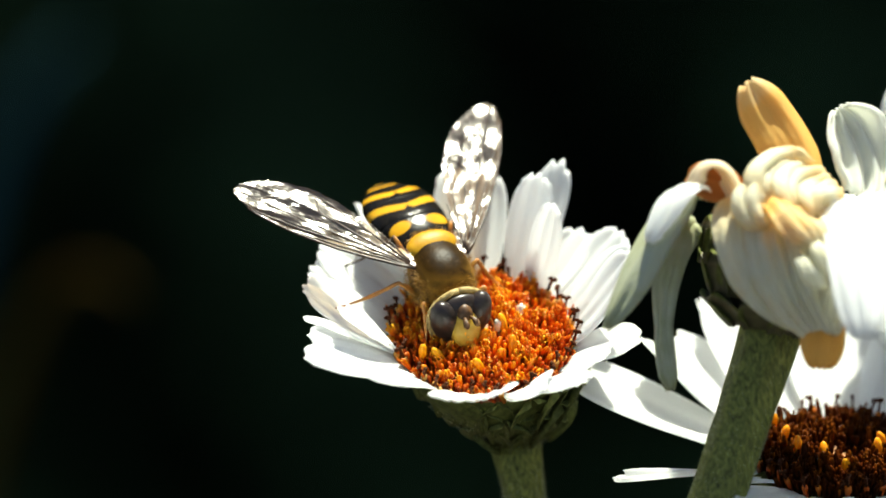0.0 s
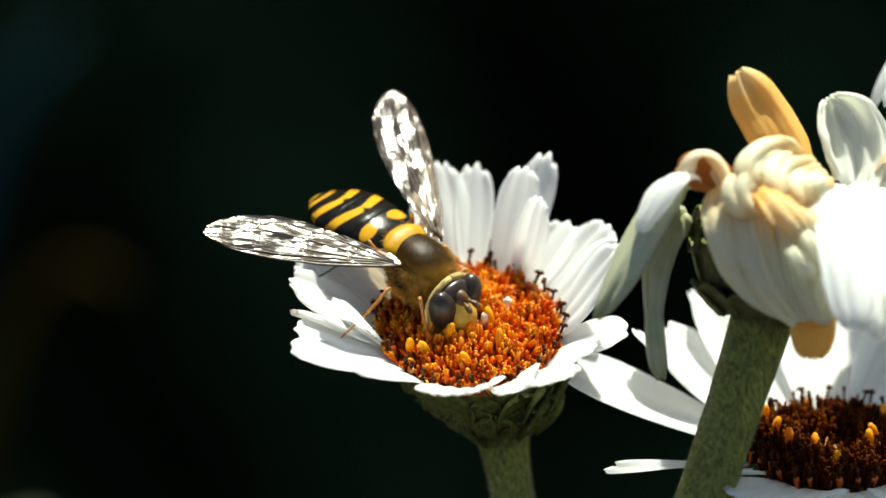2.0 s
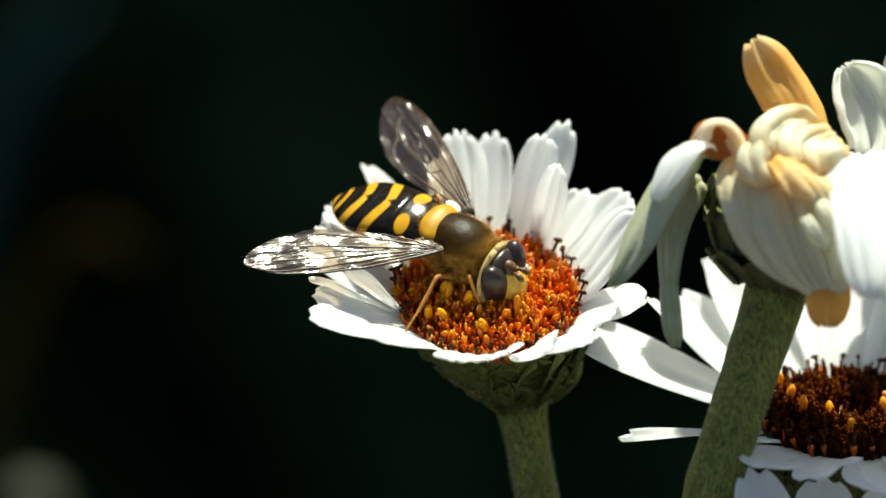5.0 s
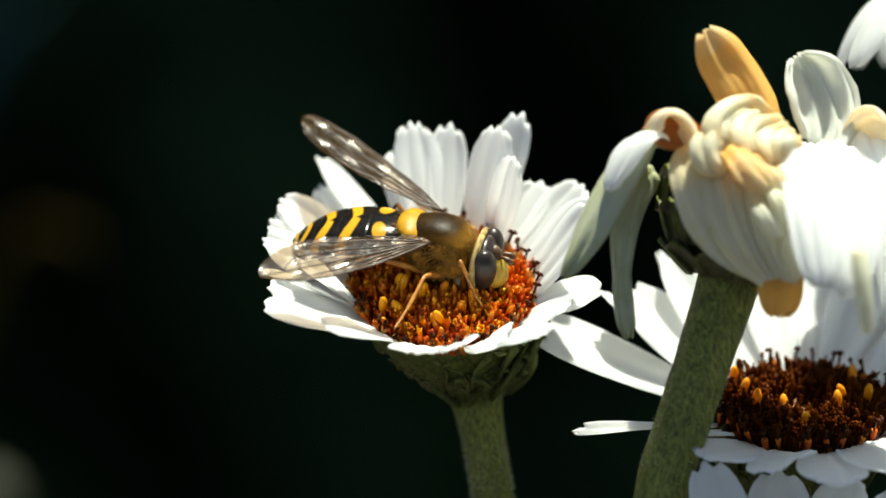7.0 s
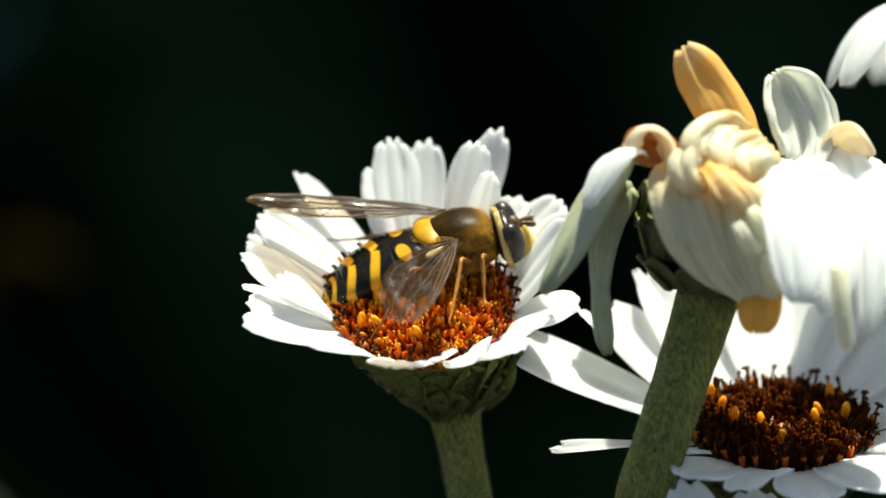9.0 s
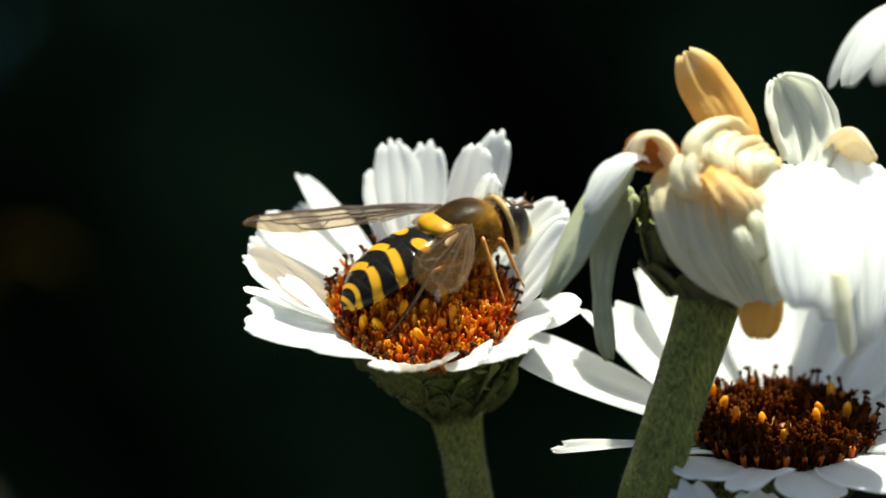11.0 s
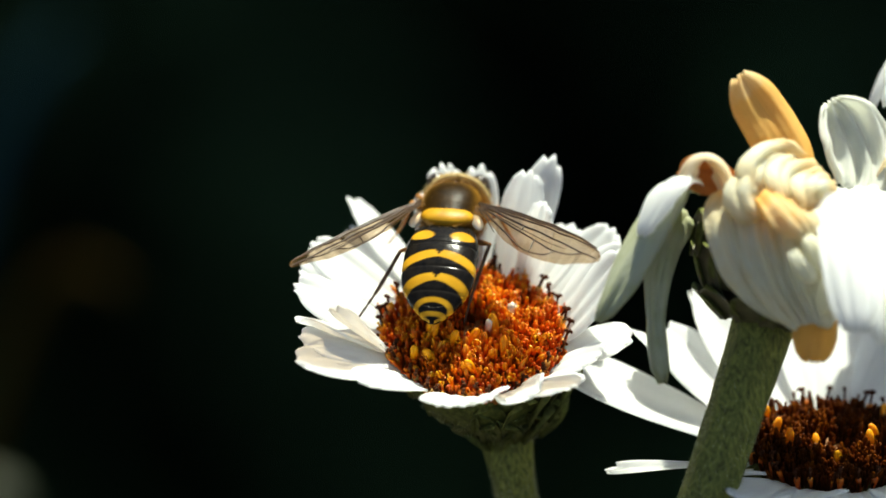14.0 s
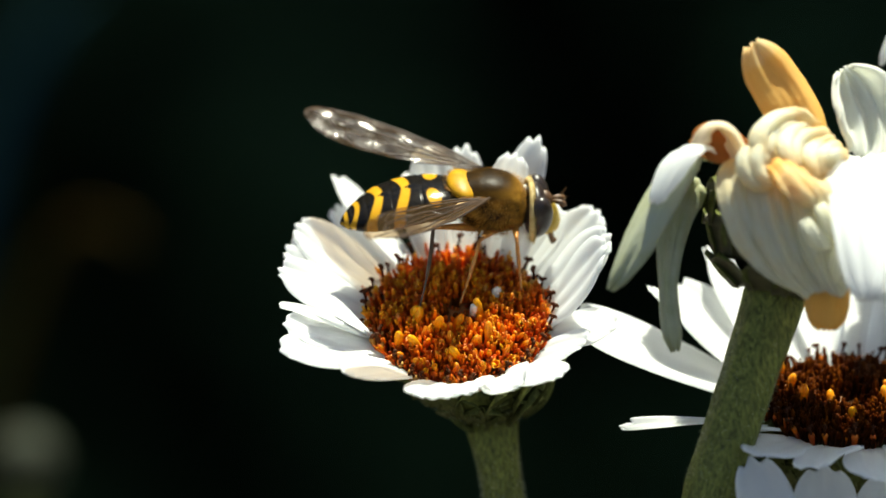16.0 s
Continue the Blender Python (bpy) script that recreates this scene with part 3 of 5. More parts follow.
def spent_flower(label, place, turn, seed, joint, drapes, stem_r, cup_r=4.0, cup_d=5.0):
    rng = random.Random(seed)
    foot = Vector((joint.x, joint.y, 0))
    thing = tagged(new("spent_daisy", None), label=label, category="flower", group="spent daisies")
    thing.matrix_basis = Matrix.Translation(foot)
    head_m = Matrix.Translation(place - foot) @ turn
    part("stem", stem_tube(head_m, (0.65 * MM, 0, -cup_d * 0.85 * MM), joint - foot, foot, stem_r, stem_r, rng), STEM, thing, "thick ribbed grey-green stalk")
    part("stem_down", stem_down(stem_path(head_m, (0.65 * MM, 0, -cup_d * 0.85 * MM), joint - foot), stem_r, rng, 1500, 0.40), DOWN, thing, "short pale down", kind="stuff")
    head = part("flower_head", cup(cup_r, cup_d, 0.14), [BRACT_DARK, BUFF], thing, "withered head with hanging petals", head_m)
    bms = [mesh_of("bract", bract_mesh(cup_d * 0.5, cup_r * 0.62, rng), [BRACT_DARK, BRACT])]
    for ri, (rr, zf, count) in enumerate(((0.5, 0.95, 10), (0.8, 0.68, 13), (0.97, 0.40, 15))):
        for k in range(count):
            az = 360 * (k + 0.5 * (ri % 2)) / count + rng.uniform(-4, 4)
            hang("bract", bms[0], head, "", mm(0.14 * cup_d * zf, 0, 0) @ pose(0, 0, 0, 0, 0, az) @ mm(cup_r * rr, 0, -cup_d * zf, 0, (-35, -64, -86)[ri], 0))
    for path, widths, mat_, kw, note in drapes:
        pts = bezier(*[Vector(p) for p in path], 20)
        wilt = kw.get("wilt")
        ob = part("petal", drape(pts, widths, rng, **{k: v for k, v in kw.items() if k != "wilt"}), mat_, head, note)
        if wilt:
            # withered at the base, fresh towards the tip
            root, run = pts[0], sum(((b - a).length for a, b in zip(pts, pts[1:])))
            col = ob.data.color_attributes.new("wilt", "FLOAT_COLOR", "POINT")
            vals = []
            for v in ob.data.vertices:
                d = min(range(21), key=lambda i: (pts[i] - v.co / MM).length) / 20
                k = float(np.interp(d, [0, 0.5, 1], wilt))
                vals += [k, k, k, 1]
            col.data.foreach_set("color", vals)
    return thing, head


# The head's own axes lie along the plan's: x across, y up, z nearer, about its middle.
def upright(axis_roll):
    """Cup axis along +z of the head, leaning by axis_roll; petals are given in the same space."""
    return VIEW @ pose(0, 0, 0, -90, 0, 0) @ pose(0, 0, 0, 0, axis_roll, 0)


def P(px, py, w):
    """Plan place (across, up, nearer) to the upright head's space before its lean: x across, y away, z up."""
    return tuple(pose(0, 0, 0, 0, -12, 0) @ Vector((px, -w, py)))


SPENT_DRAPES = [
    # path of four points, widths, shape, label
    # two hanging on the side of the open flower, their shade in their colour
    ([P(-4.1, 1.9, 1.6), P(-5.6, 3.5, 2.6), P(-6.7, -1.1, 3.6), P(-8.8, -4.5, 3.2)], [1.4, 2.2, 2.2, 1.9, 1.0], GREENISH_SHADED, dict(side=(0.75, -0.5, 0.35), rough=0.25, cup_h=0.2), "greenish-white petal hanging in a fold"),
    ([P(-4.3, 1.0, 0.9), P(-5.4, 0.9, 1.6), P(-6.4, -3.1, 2.2), P(-5.5, -7.6, 1.6)], [1.6, 2.0, 1.5, 0.75, 1.1], GREENISH_SHADED, dict(side=(1, -0.1, 0.1), rough=0.2, cup_h=0.2), "narrow drooping petal with a brown tip"),
    # added white piece: the sunlit upper part of the hanging petal
    ([P(-3.9, 2.3, 2.6), P(-5.0, 3.2, 3.6), P(-5.9, 1.9, 4.0), P(-6.6, -0.2, 4.0)], [1.3, 1.9, 1.8, 0.9], WHITE, dict(side=(0.75, -0.5, 0.35), rough=0.15, cup_h=0.2), "white hanging petal"),
    # curled buff base with a rusty hollow
    ([P(-2.0, 1.4, 3.2), P(-2.2, 4.1, 3.4), P(-4.0, 4.5, 3.2), P(-4.6, 2.6, 2.8)], [1.4, 2.0, 2.0, 1.2], BUFF, dict(side=(0.35, -0.9, 0.3), cup_h=0.3), "curled buff petal"),
    ([P(-2.3, 2.2, 2.6), P(-3.1, 3.0, 2.9), P(-4.1, 3.2, 2.9), P(-4.6, 2.5, 2.6)], [1.6, 2.0, 1.9, 1.0], RUST, dict(side=(0.2, 0, 1)), "rust-brown hollow of the curl"),
    # broad petals folded down over the cup, tan at their bases
    ([P(-1.0, 2.1, 2.6), P(-2.9, 2.0, 4.6), P(-1.5, -1.7, 5.4), P(0.9, -4.5, 3.4)], [2.0, 3.2, 3.2, 1.4], WILTED, dict(side=(1, 0.4, 0.35), cup_h=0.16, teeth=6, grooves=0.09, wilt=(0.7, 0.16, 0.02), rough=0.30), "broad cream petal folded down"),
    ([P(0.1, 2.0, 3.2), P(-0.8, 1.7, 5.2), P(-0.1, -2.2, 5.8), P(1.8, -4.9, 3.8)], [2.4, 3.4, 3.4, 1.8], WILTED, dict(side=(1, 0.2, 0.2), cup_h=0.14, teeth=5, grooves=0.09, wilt=(0.8, 0.18, 0.02), rough=0.32), "broad cream petal folded down"),
    ([P(1.5, 1.7, 3.2), P(1.4, 2.0, 5.6), P(1.7, -2.0, 6.0), P(2.7, -4.8, 4.0)], [2.2, 2.8, 2.8, 1.5], WILTED, dict(side=(1, 0.1, 0.1), cup_h=0.15, teeth=4, grooves=0.09, wilt=(0.8, 0.16, 0.0), rough=0.34), "broad cream petal folded down"),
    ([P(3.1, 1.7, 1.0), P(3.4, 3.1, 4.0), P(4.2, -1.7, 8.0), P(4.0, -5.0, 8.2)], [2.4, 3.2, 3.3, 2.4], WHITE, dict(side=(1, 0.1, -0.1), cup_h=0.15, teeth=4, grooves=0.10, rough=0.4), "broad white petal folded down"),
    ([P(4.7, 1.7, 0.0), P(5.4, 3.4, 3.4), P(5.8, -2.0, 7.6), P(5.4, -5.6, 7.8)], [2.4, 3.2, 3.2, 1.7], WHITE, dict(side=(0.95, -0.2, -0.2), cup_h=0.18, teeth=4, grooves=0.10, rough=0.4), "long white petal hanging"),
    ([P(6.4, 2.5, -1.0), P(7.6, 3.4, 2.0), P(7.9, -1.7, 6.0), P(7.3, -6.7, 6.4)], [2.2, 2.8, 2.6, 1.3], WHITE, dict(side=(0.8, -0.5, -0.2), cup_h=0.2, grooves=0.10, rough=0.3), "long white petal hanging"),
    ([P(5.2, 1.8, -2.0), P(8.6, 3.4, -0.8), P(9.2, -0.4, 3.0), P(8.6, -5.2, 3.6)], [2.2, 2.8, 2.6, 1.4], WHITE, dict(side=(0.8, -0.5, -0.2), cup_h=0.16, rough=0.25), "long white petal hanging"),
    ([P(5.8, -3.1, 8.0), P(6.0, -4.2, 8.4), P(6.1, -5.9, 8.4), P(6.3, -7.3, 8.0)], [0.5, 0.7, 0.7, 0.6], CREAM, dict(side=(1, 0, 0), rough=0.06, cup_h=0.3), "narrow cream petal end"),
    ([P(2.7, -2.3, 6.0), P(2.9, -2.8, 6.4), P(2.9, -3.4, 6.3), P(2.5, -4.1, 5.6)], [0.9, 1.4, 1.3, 0.7], CREAM, dict(side=(1, 0, 0), rough=0.06, cup_h=0.25), "small yellowish petal end"),
    ([P(1.7, -0.2, 6.0), P(2.0, -0.6, 6.5), P(2.3, -1.2, 6.6), P(2.5, -1.9, 6.2)], [0.6, 0.9, 0.9, 0.5], CREAM, dict(side=(1, 0.3, 0), rough=0.05, cup_h=0.35), "small crumpled petal end"),
    ([P(0.9, -0.9, 6.2), P(1.2, -1.3, 6.6), P(1.6, -1.9, 6.6), P(1.9, -2.5, 6.2)], [0.6, 0.9, 0.9, 0.5], CREAM, dict(side=(1, 0.3, 0), rough=0.05, cup_h=0.35), "small crumpled petal end"),
    # short folded pieces over the middle
    ([P(-0.4, 2.6, 3.5), P(-1.8, 3.1, 5.1), P(-1.8, 1.4, 5.7), P(-0.7, 0.7, 5.1)], [1.2, 1.7, 1.7, 1.2], WILTED, dict(side=(0.9, 0.5, 0.2), cup_h=0.30, wilt=(0.6, 0.05, 0.40), rough=0.40, grooves=0.10, teeth=3), "short folded cream petal"),
    ([P(1.2, 3.8, 2.5), P(-0.2, 3.8, 3.7), P(-1.1, 3.2, 4.7), P(-0.9, 2.1, 4.7)], [1.4, 1.8, 1.8, 1.4], WILTED, dict(side=(0.7, 0.7, 0.2), cup_h=0.28, wilt=(0.5, 0.0, 0.35), rough=0.44, grooves=0.12, teeth=3), "short folded cream petal"),
    ([P(2.1, 3.4, 2.7), P(0.9, 3.6, 3.9), P(0.3, 2.6, 4.9), P(0.6, 1.5, 4.7)], [1.4, 1.9, 1.8, 1.3], WILTED, dict(side=(0.8, 0.6, 0.1), cup_h=0.26, wilt=(0.5, 0.02, 0.50), rough=0.44, grooves=0.12, teeth=3), "short folded cream petal"),
    ([P(2.7, 2.8, 2.7), P(2.0, 3.0, 4.3), P(1.6, 2.1, 5.2), P(1.7, 1.2, 4.9)], [1.2, 1.6, 1.6, 1.1], WILTED, dict(side=(0.9, 0.4, 0.1), cup_h=0.26, wilt=(0.5, 0.05, 0.55), rough=0.44, grooves=0.12, teeth=3), "short folded cream petal"),
    ([P(-0.2, 1.7, 4.6), P(0.6, 1.5, 5.8), P(1.4, 0.7, 6.2), P(1.8, -0.4, 5.8)], [2.0, 2.8, 2.5, 1.2], WILTED, dict(side=(1, 0.4, 0.1), cup_h=0.2, wilt=(0.75, 0.55, 0.15), rough=0.46, teeth=4, grooves=0.12), "short tan petal"),
    # three that still stand
    ([P(1.3, 2.6, 1.8), P(0.9, 4.5, 1.8), P(-0.5, 6.2, 2.2), P(-1.7, 7.9, 2.4)], [2.5, 3.0, 3.0, 2.7, 1.8], WILTED, dict(wilt=(0.85, 1.0, 0.5), rough=0.3, side=(0.8, 0.35, 0.5), cup_h=-0.16, teeth=2, grooves=0.10), "dry orange-tan petal standing up"),
    ([P(4.2, 2.0, 1.2), P(4.7, 3.7, 0.6), P(3.9, 5.1, 0.4), P(2.9, 6.6, 0.8)], [2.4, 3.6, 3.9, 3.4, 2.0], FADED, dict(side=(1, 0.35, 0.2), cup_h=0.2, teeth=4, grooves=0.26, rough=0.5), "grey-white petal standing up"),
    ([P(5.8, 2.4, 0.4), P(6.4, 3.6, 1.0), P(7.4, 3.6, 1.6), P(7.9, 2.4, 2.2)], [1.3, 1.9, 2.0, 1.5], BUFF, dict(side=(0.35, 0.5, -0.9), cup_h=0.25, rough=0.3), "curled buff petal"),
    # tip of a brown one under the cup
    ([P(1.9, -3.6, 3.6), P(2.1, -4.5, 4.2), P(2.1, -5.3, 4.0), P(1.9, -6.5, 3.6)], [1.8, 2.3, 2.2, 1.6], TAN, dict(side=(1, 0, 0.2), rough=0.2), "brown shrivelled petal tip"),
]
spent_daisy, spent_head = spent_flower("withered daisy head with curled cream and tan petals", spot(16.88, 0.5, 5.5), upright(12), 11, spot(13.3, -13.9, 6.2),
                                       SPENT_DRAPES, 1.38)
HIGH_DRAPES = []
for hk, haz in enumerate(range(0, 360, 26)):
    hc, hs = math.cos(radians(haz)), math.sin(radians(haz))
    HIGH_DRAPES.append(([(2.2 * hc, 2.2 * hs, 0.6), (5.2 * hc, 5.2 * hs, 2.4), (8.0 * hc, 8.0 * hs, 0.6), ((8.6 + hk % 3 * 0.4) * hc, (8.6 + hk % 3 * 0.4) * hs, -2.6)],
                        [1.8, 3.2, 3.6, 2.8], WHITE, dict(side=(-hs, hc, 0.05), cup_h=0.12), ""))
high_daisy, high_head = spent_flower("white daisy with drooping petals, standing taller behind", spot(31.5, 10.2, -4), upright(-6), 12, spot(31.0, -8, -7),
                                     HIGH_DRAPES, 1.4, 3.6, 4.6)


# ---- the hoverfly ----
def striped(name):
    """Black and yellow by the stored pattern, with a soft shine."""
    m, nt, n, l = nodes_of(name)
    at = n.new("ShaderNodeAttribute")
    at.attribute_name = "pattern"
    fine = noise_tex(nt, 2500, 4)
    coarse = noise_tex(nt, 500, 3)
    yel = ramp(nt, coarse.outputs[0], [(0.3, (0.42, 0.20, 0.008)), (0.7, (0.56, 0.30, 0.018))])
    blk = ramp(nt, fine.outputs[0], [(0.3, (0.004, 0.004, 0.004)), (0.7, (0.012, 0.010, 0.008))])
    fac = n.new("ShaderNodeSeparateColor")
    l.new(at.outputs["Color"], fac.inputs[0])
    col = mixc(nt, fac.outputs[0], blk, yel)
    return finish(m, nt, col, 0.18, fine.outputs[0], 0.00003, spec=0.10)


ABDOMEN = striped("abdomen_stripes")


def thorax_coat(name):
    """Dark bronze on the back, turning golden on the sides and towards the neck."""
    m, nt, n, l = nodes_of(name)
    tc = n.new("ShaderNodeTexCoord")
    sp = n.new("ShaderNodeSeparateXYZ")
    l.new(tc.outputs["Object"], sp.inputs[0])
    tex = noise_tex(nt, 1300, 4)
    rag = n.new("ShaderNodeMath")
    rag.operation = "MULTIPLY_ADD"
    rag.inputs[1].default_value = 0.0009
    l.new(tex.outputs[0], rag.inputs[0])
    l.new(sp.outputs[2], rag.inputs[2])
    up = n.new("ShaderNodeMapRange")
    up.inputs["From Min"].default_value = 0.0008
    up.inputs["From Max"].default_value = 0.0014
    l.new(rag.outputs[0], up.inputs["Value"])
    side = ramp(nt, tex.outputs[0], [(0.34, (0.030, 0.013, 0.002)), (0.66, (0.32, 0.155, 0.019))])
    back = ramp(nt, tex.outputs[0], [(0.3, (0.010, 0.005, 0.0006)), (0.7, (0.034, 0.016, 0.0015))])
    col = mixc(nt, up.outputs[0], side, back)
    return finish(m, nt, col, 0.40, tex.outputs[0], 0.00008, spec=0.07)


COAT = thorax_coat("thorax_coat")
SCUTELLUM = two_tone("scutellum_yellow", (0.34, 0.165, 0.003), (0.48, 0.25, 0.006), 1500, 0.45, spec=0.2)
EYE_GLOSS = two_tone("eye_brown", (0.018, 0.012, 0.010), (0.032, 0.022, 0.018), 6000, 0.32, 0.00002, detail=2, spec=0.4)
FACE = two_tone("face_yellow", (0.46, 0.28, 0.015), (0.60, 0.41, 0.06), 2000, 0.5)
ANTENNA = two_tone("antenna_brown", (0.06, 0.025, 0.008), (0.16, 0.07, 0.015), 3000, 0.5)
PILE = two_tone("golden_pile", (0.30, 0.135, 0.014), (0.56, 0.30, 0.05), 3000, 0.45, translucent=0.3)
BRONZE_PILE = two_tone("bronze_pile", (0.10, 0.044, 0.004), (0.24, 0.115, 0.013), 3000, 0.45, translucent=0.2)
LEG = two_tone("leg_orange", (0.32, 0.110, 0.012), (0.50, 0.21, 0.030), 2500, 0.4)
FRINGE = two_tone("pale_fringe", (0.55, 0.38, 0.12), (0.74, 0.58, 0.26), 3000, 0.5, translucent=0.3)
LEG_DARK = two_tone("leg_dark", (0.03, 0.016, 0.008), (0.10, 0.05, 0.02), 2500, 0.4)
VEIN = two_tone("wing_vein", (0.020, 0.011, 0.006), (0.06, 0.030, 0.012), 2500, 0.4)


def membrane(name):
    """Thin clear wing skin: mostly see-through, faintly brown, wrinkled and shiny."""
    m, nt, n, l = nodes_of(name)
    wrinkle = noise_tex(nt, 1.0, 2.5, (360, 2200, 500))
    fine = noise_tex(nt, 2600, 2)
    add = n.new("ShaderNodeMath")
    add.operation = "MULTIPLY_ADD"
    add.inputs[1].default_value = 0.16
    l.new(fine.outputs[0], add.inputs[0])
    l.new(wrinkle.outputs[0], add.inputs[2])
    b = n.new("ShaderNodeBump")
    b.inputs["Strength"].default_value = 0.8
    b.inputs["Distance"].default_value = 0.00021
    l.new(add.outputs[0], b.inputs["Height"])
    clear = n.new("ShaderNodeBsdfTransparent")
    clear.inputs["Color"].default_value = (0.70, 0.55, 0.38, 1)
    gloss = n.new("ShaderNodeBsdfGlossy")
    gloss.inputs["Roughness"].default_value = 0.18
    gloss.inputs["Color"].default_value = (1.0, 0.97, 0.92, 1)
    l.new(b.outputs[0], gloss.inputs["Normal"])
    haze = n.new("ShaderNodeBsdfTranslucent")
    haze.inputs["Color"].default_value = (0.27, 0.148, 0.048, 1)
    dif = n.new("ShaderNodeBsdfDiffuse")
    dif.inputs["Color"].default_value = (0.17, 0.092, 0.030, 1)
    soft = n.new("ShaderNodeMixShader")
    soft.inputs[0].default_value = 0.5
    l.new(haze.outputs[0], soft.inputs[1])
    l.new(dif.outputs[0], soft.inputs[2])
    m1 = n.new("ShaderNodeMixShader")
    stain = n.new("ShaderNodeAttribute")
    stain.attribute_name = "stain"
    dense = n.new("ShaderNodeMapRange")
    dense.inputs["To Min"].default_value, dense.inputs["To Max"].default_value = 0.20, 0.72
    l.new(stain.outputs["Fac"], dense.inputs["Value"])
    l.new(dense.outputs[0], m1.inputs[0])
    l.new(clear.outputs[0], m1.inputs[1])
    l.new(soft.outputs[0], m1.inputs[2])
    m2 = n.new("ShaderNodeMixShader")
    shine = n.new("ShaderNodeMapRange")
    shine.inputs["To Min"].default_value, shine.inputs["To Max"].default_value = 0.10, 0.05
    l.new(stain.outputs["Fac"], shine.inputs["Value"])
    l.new(shine.outputs[0], m2.inputs[0])
    l.new(m1.outputs[0], m2.inputs[1])
    l.new(gloss.outputs[0], m2.inputs[2])
    o = n.new("ShaderNodeOutputMaterial")
    l.new(m2.outputs[0], o.inputs[0])
    return m


MEMBRANE = membrane("wing_membrane")


def yellow_at(s, q):
    """How yellow the abdomen is at s along it (0 base, 1 tip) and q across its back (0 middle, 1 edge, 2 belly)."""
    edge = lambda v, a, b, soft=0.010: max(0.0, min(1.0, (v - a) / soft + 0.5)) * max(0.0, min(1.0, (b - v) / soft + 0.5))
    q = abs(q)
    bow = 0.085 * q * q
    y = 0.0
    if q < 1.5:
        d = ((s - 0.245 + 0.03 * q) / 0.062) ** 2 + ((q - 0.58) / 0.36) ** 2
        y = max(y, max(0.0, min(1.0, (1.0 - d) * 4)))
        y = max(y, edge(s - bow, 0.410 + 0.044 * max(0, 1 - q / 0.12), 0.500 - 0.020 * max(0, 1 - q / 0.5)))
        y = max(y, edge(s - bow, 0.640 + 0.040 * max(0, 1 - q / 0.12), 0.722 - 0.018 * max(0, 1 - q / 0.5)))
        y = max(y, edge(s - bow * 0.6, 0.842, 0.880))
        y = max(y, edge(s, 0.948, 0.978))
    if q > 1.15:
        y = max(y, min(1.0, (q - 1.15) * 8) * (0.5 if (s * 5) % 1 > 0.8 else 0.85))
    return y


def abdomen():
    prof = [(-1.35, 0.0, 0.6, 0.5), (-1.8, 0.10, 1.40, 0.76), (-2.6, 0.28, 1.72, 0.82), (-3.6, 0.34, 1.86, 0.85), (-4.6, 0.28, 1.88, 0.83),
            (-5.6, 0.14, 1.80, 0.76), (-6.4, -0.04, 1.46, 0.63), (-7.1, -0.22, 0.92, 0.45), (-7.55, -0.36, 0.40, 0.26), (-7.75, -0.42, 0.05, 0.05)]
    bm = lathe(prof, 120, 170, 2.25)
    # shallow folds between the plates
    for v in bm.verts:
        s = (-v.co.x - 1.5) / 6.15
        fold = sum(math.exp(-((s - k) / 0.010) ** 2) for k in (0.32, 0.57, 0.785, 0.915))
        c = Vector((v.co.x, 0, v.co.z))
        v.co.y *= 1 - 0.025 * fold
        v.co.z = v.co.z - 0.03 * fold * (1 if v.co.z > 0.2 else -1)
    return bm


def ellipsoid(c, r, seg=40, rings=28, turn=None):
    bm = bmesh.new()
    bmesh.ops.create_uvsphere(bm, u_segments=seg, v_segments=rings, radius=1.0)
    m = Matrix.Translation(c) @ (turn or Matrix.Identity(4)) @ Matrix.Diagonal((*r, 1))
    bm.transform(m)
    return bm


WING_X = [0, 0.65, 1.5, 2.6, 3.65, 4.95, 6.2, 7.5, 8.6, 9.45, 9.95, 10.1]
WING_LEAD = [0.12, 0.26, 0.34, 0.42, 0.50, 0.55, 0.52, 0.40, 0.18, -0.18, -0.50, -0.75]
WING_TRAIL = [-0.20, -0.85, -1.00, -1.30, -1.75, -2.15, -2.35, -2.30, -2.02, -1.55, -1.15, -0.80]


def wing_z(x, y):
    return 0.034 * math.sin(y * 5.2 + 0.35 * x) * min(1, x / 2) + 0.07 * noise.noise((x * 0.9, y * 1.5, 4)) + 0.006 * x * y


def wing(flip):
    """The membrane along +x, its front edge towards +y (or -y)."""
    rows = []
    for i in range(61):
        x = WING_X[-1] * i / 60
        a, b = catmull(WING_X, WING_LEAD, x), catmull(WING_X, WING_TRAIL, x)
        notch = 0.22 * math.exp(-((x - 1.5) / 0.22) ** 2) + 0.08 * math.exp(-((x - 7.2) / 0.12) ** 2)
        b = min(a - 0.01, b + notch)
        rows.append([Vector((x, flip * (a + (b - a) * j / 24), wing_z(x, a + (b - a) * j / 24))) for j in range(25)])
    return sheet(rows)


